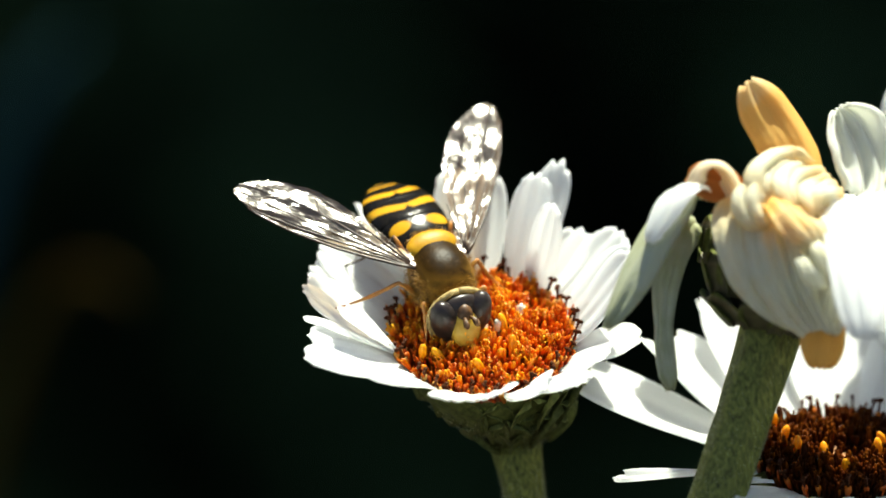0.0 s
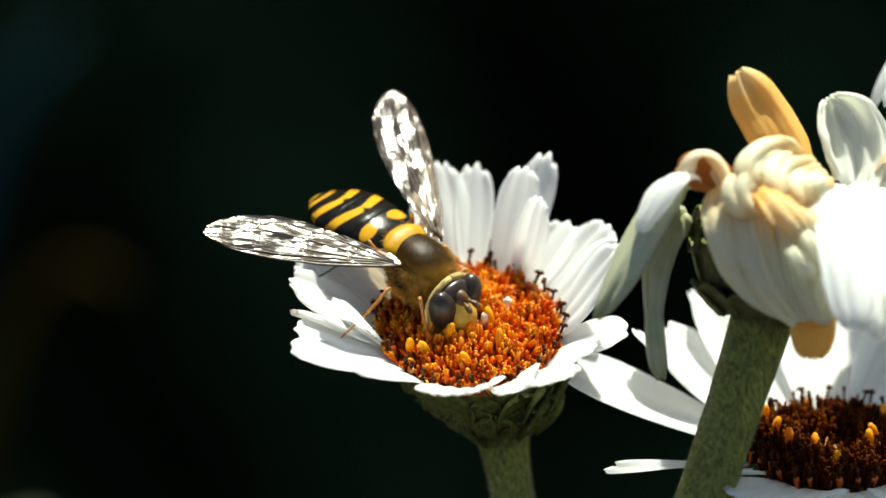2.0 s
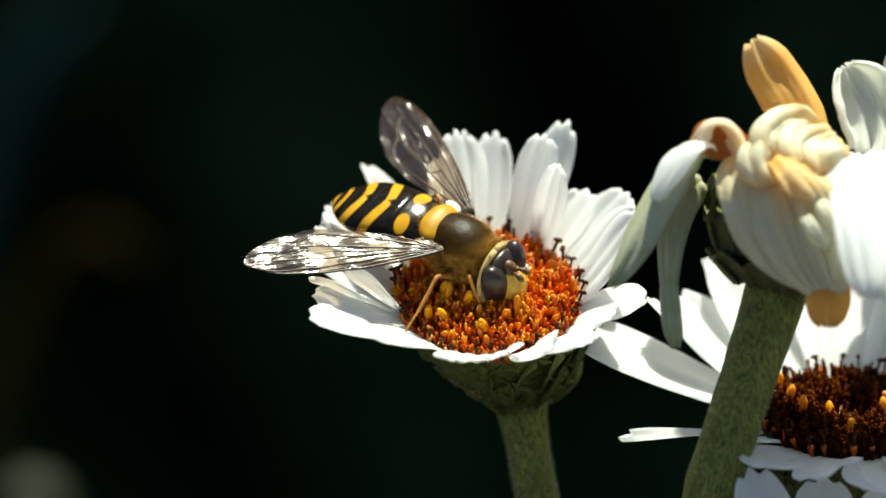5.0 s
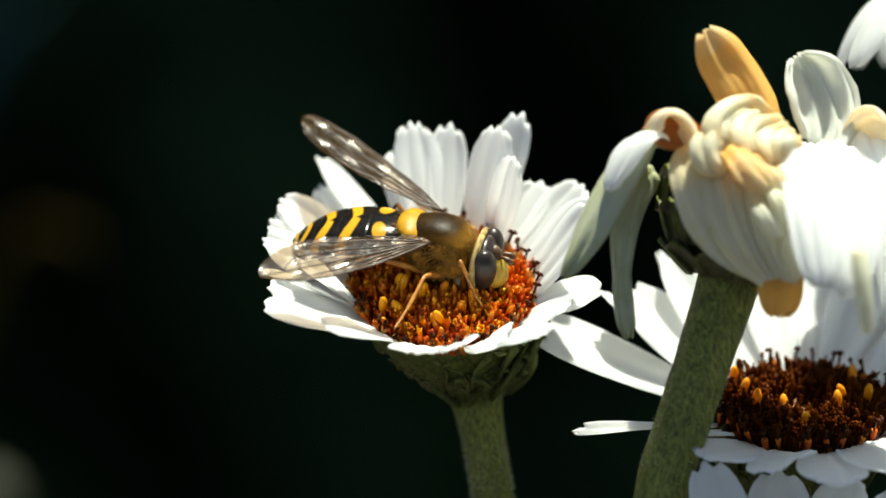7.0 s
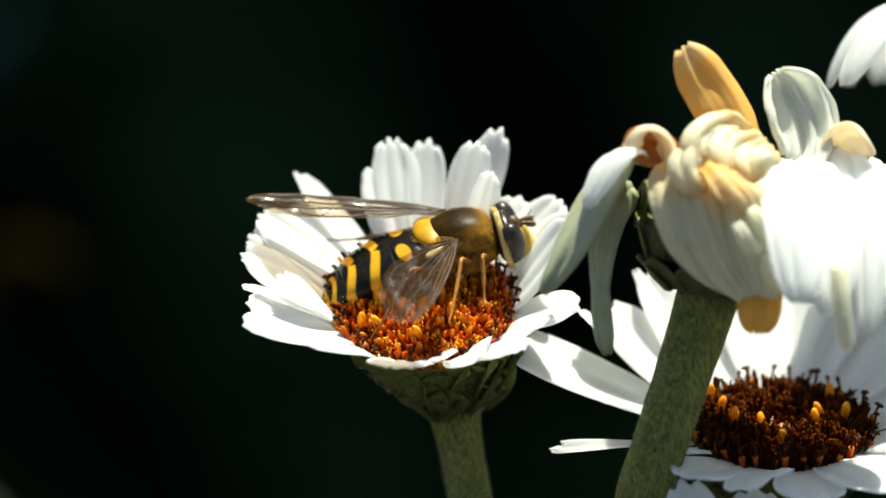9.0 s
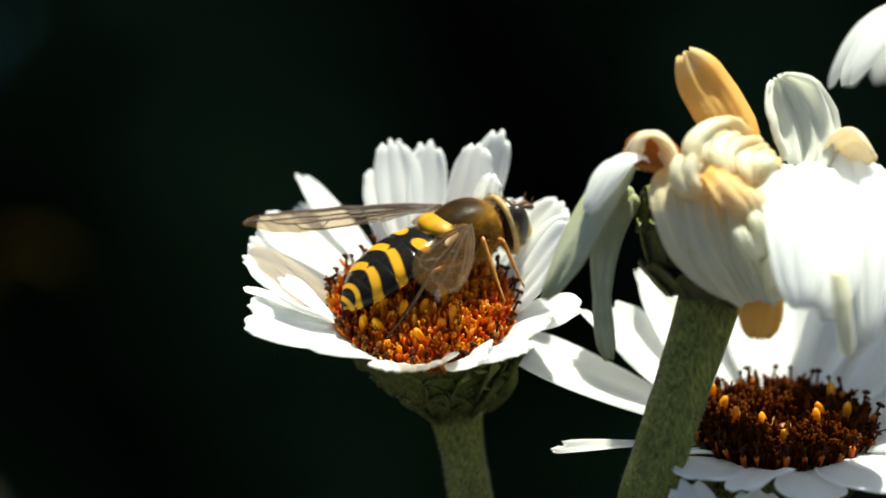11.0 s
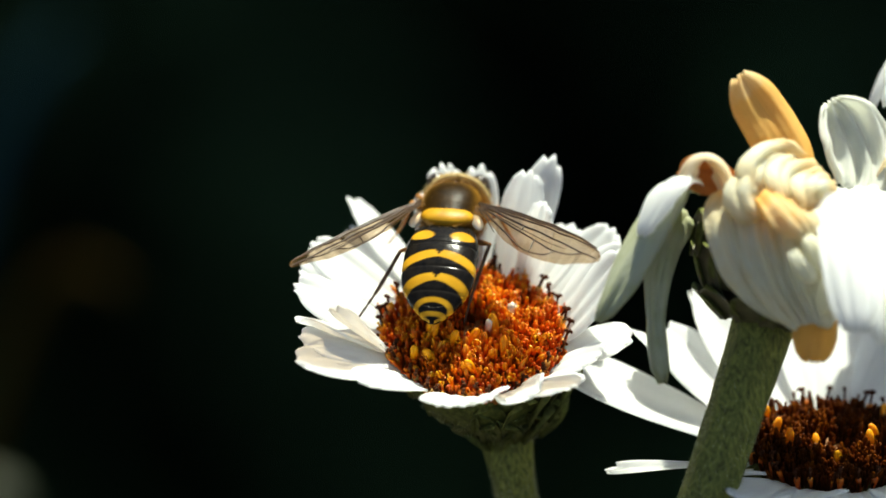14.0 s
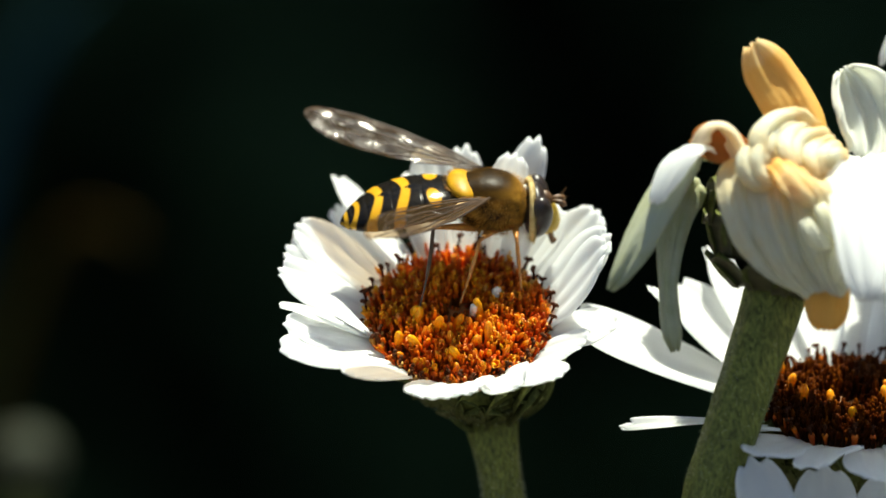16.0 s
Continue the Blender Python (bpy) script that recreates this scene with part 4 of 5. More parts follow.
VEINS = [  # lines on the wing (x, y) from the root outwards, with a thickness
    ([(0, 0.05), (2, 0.38), (4.6, 0.52), (7.0, 0.37), (8.4, 0.05)], 0.060), ([(0.1, 0.0), (2.2, 0.22), (4.4, 0.36), (6.3, 0.44)], 0.04),
    ([(0.2, -0.05), (2.5, 0.05), (5.2, 0.15), (8.0, 0.05), (8.9, -0.25)], 0.045), ([(0.9, -0.08), (3.0, -0.25), (5.6, -0.42), (7.6, -0.62), (9.1, -0.72)], 0.045),
    ([(0.3, -0.12), (2.4, -0.55), (4.8, -1.05), (7.0, -1.35), (7.9, -0.95), (8.1, -0.7)], 0.04), ([(0.4, -0.2), (2.0, -0.85), (3.9, -1.55), (5.6, -2.05), (6.6, -1.75), (6.9, -1.35)], 0.04),
    ([(0.3, -0.25), (1.6, -0.95), (2.8, -1.6)], 0.035), ([(3.6, -0.32), (3.8, -0.82)], 0.035), ([(5.2, -1.12), (5.7, -2.05)], 0.03), ([(0.6, -0.2), (2.8, -0.45), (5.2, -0.78), (7.0, -0.85)], 0.022),
]


# hip, length of thigh and of shin with foot, their looks
LEG_PLAN = {"front": ((1.0, 0.6, -1.6), 1.8, 2.6, LEG, LEG), "mid": ((0.1, 0.7, -1.7), 2.4, 3.5, LEG, LEG), "hind": ((-0.9, 0.7, -1.5), 3.1, 4.3, LEG, LEG_DARK)}


def head_pose(nod):
    """The head on its neck, nodding downwards."""
    return mm(1.72, 0, -0.68, 0, nod, 0) @ mm(-1.5, 0, 0.4)


def fly_parts():
    rng = random.Random(21)
    thing = tagged(new("hoverfly", None), label="black and yellow striped hoverfly feeding on the flower", category="insect")
    ab = part("abdomen", abdomen(), ABDOMEN, thing, "glossy black abdomen with yellow bands")
    me = ab.data
    pat = me.color_attributes.new("pattern", "FLOAT_COLOR", "POINT")
    vals = []
    for v in me.vertices:
        x, y, z = (c / MM for c in v.co)
        s = (-x - 1.5) / 6.15
        zc = np.interp(-x, [1.35, 2.6, 3.6, 4.6, 5.6, 6.4, 7.75], [0.0, 0.28, 0.34, 0.28, 0.14, -0.04, -0.42])
        hy = np.interp(-x, [1.35, 1.8, 2.6, 3.6, 4.6, 5.6, 6.4, 7.1, 7.66], [0.6, 1.40, 1.72, 1.86, 1.88, 1.80, 1.46, 0.92, 0.1])
        q = abs(y) / max(hy, 0.05)
        if z < zc:
            q = 2 - min(q, 1)
        k = yellow_at(s, q)
        vals += [k, k, k, 1]
    pat.data.foreach_set("color", vals)

    th = lathe([(-1.80, -0.05, 0.5, 0.5), (-1.5, -0.05, 1.16, 1.10), (-0.8, -0.20, 1.46, 1.42), (0.1, -0.34, 1.58, 1.54), (0.9, -0.48, 1.50, 1.42), (1.42, -0.60, 1.20, 1.15), (1.72, -0.68, 0.6, 0.7)], 56, 44, 2.4)
    part("thorax", th, COAT, thing, "bronze-brown thorax with golden sides")
    part("scutellum", ellipsoid((-1.34, 0, 0.80), (0.84, 1.36, 0.46), turn=pose(0, 0, 0, 0, 20, 0)), SCUTELLUM, thing, "yellow scutellum")

    def on_thorax():
        a, e = rng.uniform(0, 2 * math.pi), rng.uniform(-1.0, 0.55)
        d = Vector((math.cos(a) * math.cos(e), math.sin(a) * math.cos(e), math.sin(e)))
        p = Vector((d.x * 1.62 - 0.05, d.y * 1.54, d.z * 1.52 - 0.34 - 0.12 * d.x))
        return p, d + Vector((-0.3, 0, 0.1))
    part("flank_fuzz", hairs(rng, 3000, on_thorax, 0.42, 0.013), PILE, thing, "short golden pile", kind="stuff")

    def on_back():
        a, r = rng.uniform(0, 2 * math.pi), math.sqrt(rng.uniform(0.30, 1.0))
        d = Vector((math.cos(a) * r * 0.8, math.sin(a) * r * 0.85, math.sqrt(max(0.05, 1 - r * r * 0.75))))
        return Vector((d.x * 1.6, d.y * 1.56, d.z * 1.52 - 0.36 - 0.12 * d.x)), d + Vector((-0.7, 0, 0))
    part("back_fuzz", hairs(rng, 1500, on_back, 0.22, 0.006), BRONZE_PILE, thing, kind="stuff")

    def on_scutellum():
        a = rng.uniform(math.pi * 0.5, math.pi * 1.5)
        d = Vector((math.cos(a), math.sin(a), rng.uniform(-0.2, 0.6)))
        return Vector((-1.50 + d.x * 0.65, d.y * 0.95, 0.85 + d.z * 0.3)), d
    part("scutellum_fuzz", hairs(rng, 160, on_scutellum, 0.35), PILE, thing, kind="stuff")

    hd = ellipsoid((2.02, 0, -0.90), (0.62, 1.48, 1.36))
    head = part("head", hd, EYE_GLOSS, thing, "dark head with a yellow face", head_pose(13))
    for sy in (-1, 1):
        part("eye", ellipsoid((2.06, sy * 0.88, -0.84), (0.72, 0.74, 1.30), turn=pose(0, 0, 0, sy * -12, 12, sy * 22)), EYE_GLOSS, head, "large dark brown compound eye")
        an = tube_rings([Vector(p) for p in ((2.76, sy * 0.14, -0.42), (3.02, sy * 0.2, -0.36), (3.22, sy * 0.26, -0.42), (3.42, sy * 0.30, -0.52), (3.54, sy * 0.31, -0.60))], [0.08, 0.09, 0.16, 0.17, 0.06], 8)
        an = tube_rings([Vector((3.27, sy * 0.27, -0.34)), Vector((3.50, sy * 0.36, -0.14)), Vector((3.62, sy * 0.42, 0.02))], [0.025, 0.02, 0.012], 5, an)
        part("antenna", an, ANTENNA, head, "short dark antenna")
    part("face", lathe([(2.0, -1.20, 0.74, 1.12), (2.5, -1.24, 0.82, 1.06), (2.88, -1.34, 0.74, 0.86), (3.14, -1.48, 0.48, 0.54), (3.24, -1.58, 0.14, 0.18), (3.28, -1.58, 0.03, 0.04)], 28, 18), FACE, head)
    part("mouthparts", tube_rings([Vector(p) for p in ((2.65, 0, -1.9), (2.75, 0, -2.3), (2.85, 0, -2.7), (2.95, 0, -2.85))], [0.2, 0.17, 0.14, 0.2], 10), ANTENNA, head, "dark mouthparts reaching to the florets")
    part("frons", ellipsoid((2.46, 0, -0.56), (0.46, 0.46, 0.70)), ANTENNA, head, "orange-brown brow between the eyes")
    # golden fringe behind the eyes
    ring = []
    for k in range(33):
        a = 2 * math.pi * k / 32
        ring.append(Vector((1.72 + 0.06 * math.cos(2 * a), 1.58 * math.sin(a), -0.90 + 1.46 * math.cos(a))))
    part("eye_fringe", tube_rings(ring, 0.17, 8), FRINGE, head, "pale gold rim behind the eyes")

    def on_fringe():
        a = rng.uniform(0, 2 * math.pi)
        d = Vector((rng.uniform(-0.2, 0.5), math.sin(a), math.cos(a)))
        return Vector((1.80, 1.64 * math.sin(a), -0.90 + 1.50 * math.cos(a))), d
    part("fringe_fuzz", hairs(rng, 380, on_fringe, 0.24), FRINGE, head, kind="stuff")

    legs = {}
    for sy in (-1, 1):
        for pair, (hip, thigh, shin_len, mt, shin_mt) in LEG_PLAN.items():
            at = Vector((hip[0], sy * hip[1], hip[2]))
            femur = tube_rings([Vector((thigh * k, 0, 0.10 * math.sin(k * 3.14))) for k in (0, 0.12, 0.35, 0.6, 0.85, 1.0)], [0.12, 0.17, 0.19, 0.16, 0.11, 0.10], 8)
            leg = part("leg", femur, mt, thing, "slender orange-brown leg" if pair != "hind" else "brown hind leg with a dark shin", Matrix.Translation(at * MM))
            bones = [Vector((shin_len * k, 0, -0.16 * math.sin(k * 3.14))) for k in (0, 0.05, 0.25, 0.45, 0.56, 0.60, 0.70, 0.74, 0.84, 0.88, 0.96, 1.0)]
            shin = part("shin", tube_rings(bones, [0.09, 0.10, 0.10, 0.11, 0.09, 0.06, 0.07, 0.05, 0.065, 0.05, 0.06, 0.03], 8), shin_mt, leg, "thin shin and jointed foot", mm(thigh, 0, 0, 0, 70, 0))
            legs[pair, sy] = (leg, shin, at, thigh, shin_len)
    wings = []
    for sy in (-1, 1):
        flip = -sy
        wg = part("wing", wing(flip), MEMBRANE, thing, "clear veined wing with a brownish tint", mm(-0.2, sy * 1.45, 0.7))
        # brown along the front edge and at the root
        tint = wg.data.attributes.new("stain", "FLOAT", "POINT")
        tint.data.foreach_set("value", [min(1.0, max(0.0, 1 - (catmull(WING_X, WING_LEAD, v.co.x / MM) - flip * v.co.y / MM) / (0.62 - 0.03 * v.co.x / MM)) + 0.75 * max(0.0, 1 - v.co.x / (3.2 * MM))) for v in wg.data.vertices])
        for line, r in VEINS:
            xs = [p[0] * 1.075 for p in line]
            path = []
            for k in range(19):
                x = xs[0] + (xs[-1] - xs[0]) * k / 18
                y = catmull(xs, [p[1] for p in line], x)
                path.append(Vector((x, flip * y, wing_z(x, y))))
            part("vein", tube_rings(path, [1.45 * r * (1 - 0.45 * k / 18) for k in range(19)], 6), VEIN, wg)
        part("haltere", ellipsoid((-1.45, sy * 1.56, 0.62), (0.56, 0.28, 0.17), 18, 12, turn=pose(0, 0, 0, 0, 0, sy * -24)), NECTAR_WHITE, thing, "pale white squama at the wing base")
        wings.append(wg)
    return thing, head, wings[0], wings[1], legs


fly, fly_head, right_wing, left_wing, fly_legs = fly_parts()


# ---- ground and hedge behind ----
SOIL = two_tone("dark_soil", (0.020, 0.016, 0.012), (0.045, 0.036, 0.026), 60, 0.9, 0.004)
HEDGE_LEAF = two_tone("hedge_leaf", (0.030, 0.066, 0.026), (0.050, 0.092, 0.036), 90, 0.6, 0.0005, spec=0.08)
# near-black: the shade inside the hedge is put into this colour
HEDGE_SHADE = two_tone("hedge_shade", (0.0015, 0.002, 0.001), (0.003, 0.003, 0.0015), 25, 0.9, 0.004, spec=0.02)
BLADE = two_tone("blade_olive", (0.030, 0.020, 0.002), (0.055, 0.034, 0.004), 120, 0.7, 0.0004, spec=0.04)
# a pale bud's skin, darkened to hold the shade it stands in
BUD_SHADED = two_tone("bud_shaded", (0.020, 0.025, 0.014), (0.037, 0.040, 0.025), 1500, 0.7, 0.0001, spec=0.15)
TEAL_LEAF = two_tone("leaf_bluegreen", (0.009, 0.038, 0.046), (0.016, 0.054, 0.064), 90, 0.7, 0.0005, spec=0.05)


def ground():
    bm = bmesh.new()
    xs = [-400, -60, -12, -4] + [-3 + 0.15 * i for i in range(41)] + [4, 12, 60, 400]
    g = []
    for y in xs:
        g.append([bm.verts.new((x * 1000, y * 1000, 12 * noise.noise((x * 2, y * 2, 3)) - (6 if abs(x) > 3.2 or abs(y) > 3.2 else 0))) for x in xs])
    for a, b in zip(g, g[1:]):
        for i in range(len(xs) - 1):
            bm.faces.new((a[i], a[i + 1], b[i + 1], b[i]))
    ob = part("ground", bm, SOIL, None)
    return tagged(ob, "dark bare garden soil under the flowers", "ground", kind="structure")


ground()


def leaf_card(rng, verts, faces, c, L, W):
    """One small folded leaf."""
    t = Euler((rng.uniform(0, 6.3), rng.uniform(0, 6.3), rng.uniform(0, 6.3))).to_matrix()
    k = len(verts)
    for x, y, z in ((0, 0, 0), (0.4, 0.5, 0.1), (0.4, 0, -0.05), (0.4, -0.5, 0.1), (1, 0, -0.1)):
        verts.append(c + t @ Vector((x * L, y * W, z * L)))
    faces += [(k, k + 2, k + 1), (k, k + 3, k + 2), (k + 1, k + 2, k + 4), (k + 2, k + 3, k + 4)]


def hedge():
    """A dense dark hedge with an uneven face."""
    rng = random.Random(5)
    thing = tagged(new("hedge", None), label="dense dark green hedge in deep shade", category="hedge")
    thing.matrix_basis = Matrix.Translation((0, 1.15, 0))
    bm = bmesh.new()
    face, back = [], []
    for i in range(41):
        x = -2000 + 100 * i
        face.append([Vector((x, 60 + 70 * noise.noise((x * 0.004, j * 0.5, 1)) - 60 * (j / 15) ** 1.6, j * 100 - 20)) for j in range(16)])
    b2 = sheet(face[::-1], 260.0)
    part("hedge_shade", b2, HEDGE_SHADE, thing, "dark twigs and inner leaves")
    verts, faces = [], []
    for _ in range(16000):
        x, z = rng.uniform(-2000, 2000), rng.uniform(0, 1520)
        # leaves left out here, so the near-black sheet shows as deep shade
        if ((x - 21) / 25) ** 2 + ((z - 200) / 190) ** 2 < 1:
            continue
        y = 40 + 70 * noise.noise((x * 0.004, z * 0.005, 1)) - rng.uniform(0, 90) - 60 * (z / 1500) ** 1.6
        leaf_card(rng, verts, faces, Vector((x, y, z)), rng.uniform(25, 50), rng.uniform(12, 24))
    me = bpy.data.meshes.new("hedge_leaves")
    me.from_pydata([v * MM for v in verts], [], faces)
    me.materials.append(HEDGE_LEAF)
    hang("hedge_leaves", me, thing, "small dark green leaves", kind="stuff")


hedge()


def blade(label, pts, width, mat_, name="leaf_blade"):
    """An arching leaf blade on the way to the hedge, from the ground up."""
    rng = random.Random(4)
    rows = []
    p = bezier(*[Vector(q) for q in pts], 30)
    for i, c in enumerate(p):
        s = i / 30
        d = (p[min(i + 1, 30)] - p[max(i - 1, 0)]).normalized()
        sd = d.cross(Vector((0, 1, 0.2))).normalized()
        w = width * math.sqrt(max(0.01, 1 - s ** 3)) / 2
        nr = d.cross(sd)
        rows.append([c + sd * (q * w) + nr * (w * 0.35 * q * q) for q in (-1, -0.5, 0, 0.5, 1)])
    ob = part(name, sheet(rows, 0.4), mat_, None)
    return tagged(ob, label, "leaf")


def far(u, v, w):
    return tuple(spot(u * (700 - w) / 700, v * (700 - w) / 700, w) / MM)


def foot_of(u, w):
    p = Vector(far(u, 0, w))
    return (p.x, p.y, -8.0)


blade("arching olive-brown leaf blade in shade", [foot_of(-44, -150), far(-36, 2, -150), far(-22, 4.0, -150), far(-15.6, -2.4, -150)], 1.5, BLADE)
blade("broad blue-green leaf blade leaning over", [foot_of(-40, -190), far(-34, -4, -190), far(-27, 3, -190), far(-18.3, 11, -190)], 2.6, TEAL_LEAF)


def flower_bud():
    """A round bud on its own stalk, well behind, its shade put into a dark skin."""
    rng = random.Random(9)
    at = spot(-24.1, -17.1, -100)
    foot = Vector((at.x, at.y, 0))
    thing = tagged(new("flower_bud", None), label="round pale green-white unopened daisy bud", category="flower bud")
    thing.matrix_basis = Matrix.Translation(foot)
    h = (at.z) / MM
    part("stem", tube_rings([Vector((0, 0, z)) for z in np.linspace(-8, h - 2, 20)], 0.9, 10), STEM, thing)
    bud = part("bud", lathe([(-2.0, 0, 0.5, 0.5), (-1.2, 0, 1.5, 1.5), (0, 0, 2.0, 2.0), (1.0, 0, 1.7, 1.7), (1.6, 0, 0.9, 0.9), (1.9, 0, 0.1, 0.1)], 24, 20), BUD_SHADED, thing, "", mm(0, 0, h, 0, -90, 0))
    me = mesh_of("bract", bract_mesh(2.0, 1.4, rng), [BRACT_DARK, BUD_SHADED])
    for k in range(9):
        hang("bract", me, bud, "", pose(0, 0, 0, 40 * k) @ mm(-1.8, 0, 0.8, 0, -40, 0))
    return thing


bud_thing = flower_bud()


# ---- movement ----
def motions():
    base, turn0 = main_daisy.matrix_basis.copy(), main_head.matrix_basis.copy()
    spent0 = spent_daisy.matrix_basis.copy()
    walk(fly, [
        (0, pose(-0.00005, -0.00133, 0.54918, 6.7, 19.9, -63.0)),
        (0.5, pose(-0.00087, -0.00171, 0.54896, 13.4, 22.9, -62.2)),
        (1, pose(-0.00079, -0.00186, 0.54912, 3.8, 23.2, -55.7)),
        (1.5, pose(-0.00075, -0.00191, 0.54895, 5.0, 21.5, -50.4)),
        (2, pose(-0.00060, -0.00135, 0.54914, 11.6, 16.2, -41.2)),
        (2.5, pose(-0.00059, -0.00155, 0.54915, 8.4, 12.3, -41.6)),
        (3, pose(-0.00071, -0.00115, 0.54928, 13.2, 15.0, -38.3)),
        (3.5, pose(-0.00085, -0.00111, 0.54926, 17.0, 17.7, -36.7)),
        (6, pose(0.00152, -0.00289, 0.54867, 22.0, 3.1, -24.9)),
        (6.5, pose(0.00149, -0.00295, 0.54865, 12.5, 2.9, -20.7)),
        (7, pose(0.00193, -0.00227, 0.54884, 11.0, -2.6, -13.1)),
        (7.5, pose(0.00213, -0.00234, 0.54899, 8.9, -4.3, -13.4)),
        (8, pose(0.00233, -0.00222, 0.54892, 5.9, -6.6, -9.6)),
        (8.5, pose(0.00325, -0.00171, 0.54917, 7.6, -9.1, -4.2)),
        (9, pose(0.00403, -0.00077, 0.54952, 10.5, -22.6, 6.7)),
        (11.5, pose(0.00418, -0.00034, 0.55031, -1.4, -22.2, 40.4)),
        (12, pose(0.00254, 0.00088, 0.55083, -5.5, -24.1, 59.1)),
        (12.5, pose(0.00209, 0.00012, 0.55040, 2.8, -19.1, 63.7)),
        (13, pose(0.00144, 0.00054, 0.55038, 1.4, -23.7, 63.5)),
        (13.5, pose(0.00285, 0.00068, 0.55013, 0.7, -24.0, 55.7)),
        (14, pose(0.00083, 0.00185, 0.55102, 0.2, -25.3, 81.6)),
        (14.5, pose(-0.00090, 0.00045, 0.55041, 3.8, -16.7, 87.6)),
        (15, pose(0.00115, 0.00060, 0.55292, 7.7, -26.1, 64.9)),
        (15.2, pose(0.00181, -0.00051, 0.55407, 3.2, -21.6, 40.8)),
        (15.5, pose(0.00216, -0.00062, 0.55140, 8.1, -4.4, 9.9)),
        (16, pose(0.00207, -0.00017, 0.55020, 11.0, -6.9, 5.2)),
    ])
    walk(right_wing, [
        (0, pose(-0.00020, -0.00145, 0.00070, -13.6, -7.8, -133.2)),
        (0.5, pose(-0.00020, -0.00145, 0.00070, -5.6, -9.8, -135.7)),
        (1, pose(-0.00020, -0.00145, 0.00070, -10.3, -4.4, -137.0)),
        (1.5, pose(-0.00020, -0.00145, 0.00070, -10.2, -3.0, -136.6)),
        (2, pose(-0.00020, -0.00145, 0.00070, -10.5, -5.1, -135.3)),
        (2.5, pose(-0.00020, -0.00145, 0.00070, -21.1, -5.6, -129.7)),
        (3, pose(-0.00020, -0.00145, 0.00070, -21.5, -1.6, -135.8)),
        (3.5, pose(-0.00020, -0.00145, 0.00070, -18.9, 1.7, -138.3)),
        (6, pose(-0.00020, -0.00145, 0.00070, -8.0, -12.6, -135.2)),
        (6.5, pose(-0.00020, -0.00145, 0.00070, -18.1, -12.6, -132.5)),
        (7, pose(-0.00020, -0.00145, 0.00070, -17.6, -9.8, -130.3)),
        (7.5, pose(-0.00020, -0.00145, 0.00070, -21.4, -9.6, -126.8)),
        (8, pose(-0.00020, -0.00145, 0.00070, -22.9, -7.1, -128.2)),
        (8.5, pose(-0.00020, -0.00145, 0.00070, -16.6, -10.0, -126.0)),
        (9, pose(-0.00020, -0.00145, 0.00070, -50.0, -10.9, -112.8)),
        (11.5, pose(-0.00020, -0.00145, 0.00070, -18.4, -10.7, -125.2)),
        (12, pose(-0.00020, -0.00145, 0.00070, -1.0, -10.4, -121.6)),
        (12.5, pose(-0.00020, -0.00145, 0.00070, -13.5, -12.9, -125.3)),
        (13, pose(-0.00020, -0.00145, 0.00070, -0.9, -12.0, -124.8)),
        (13.5, pose(-0.00020, -0.00145, 0.00070, 18.0, -17.7, -126.4)),
        (14, pose(-0.00020, -0.00145, 0.00070, -8.9, -17.1, -128.0)),
        (14.5, pose(-0.00020, -0.00145, 0.00070, -7.3, -22.5, -131.8)),
        (15, pose(-0.00020, -0.00145, 0.00070, 7.4, -16.6, -124.2)),
        (15.2, pose(-0.00020, -0.00145, 0.00070, 0.4, -9.9, -124.0)),
        (15.5, pose(-0.00020, -0.00145, 0.00070, -8.5, -13.7, -125.0)),
        (16, pose(-0.00020, -0.00145, 0.00070, -6.0, -17.1, -127.8)),
    ])
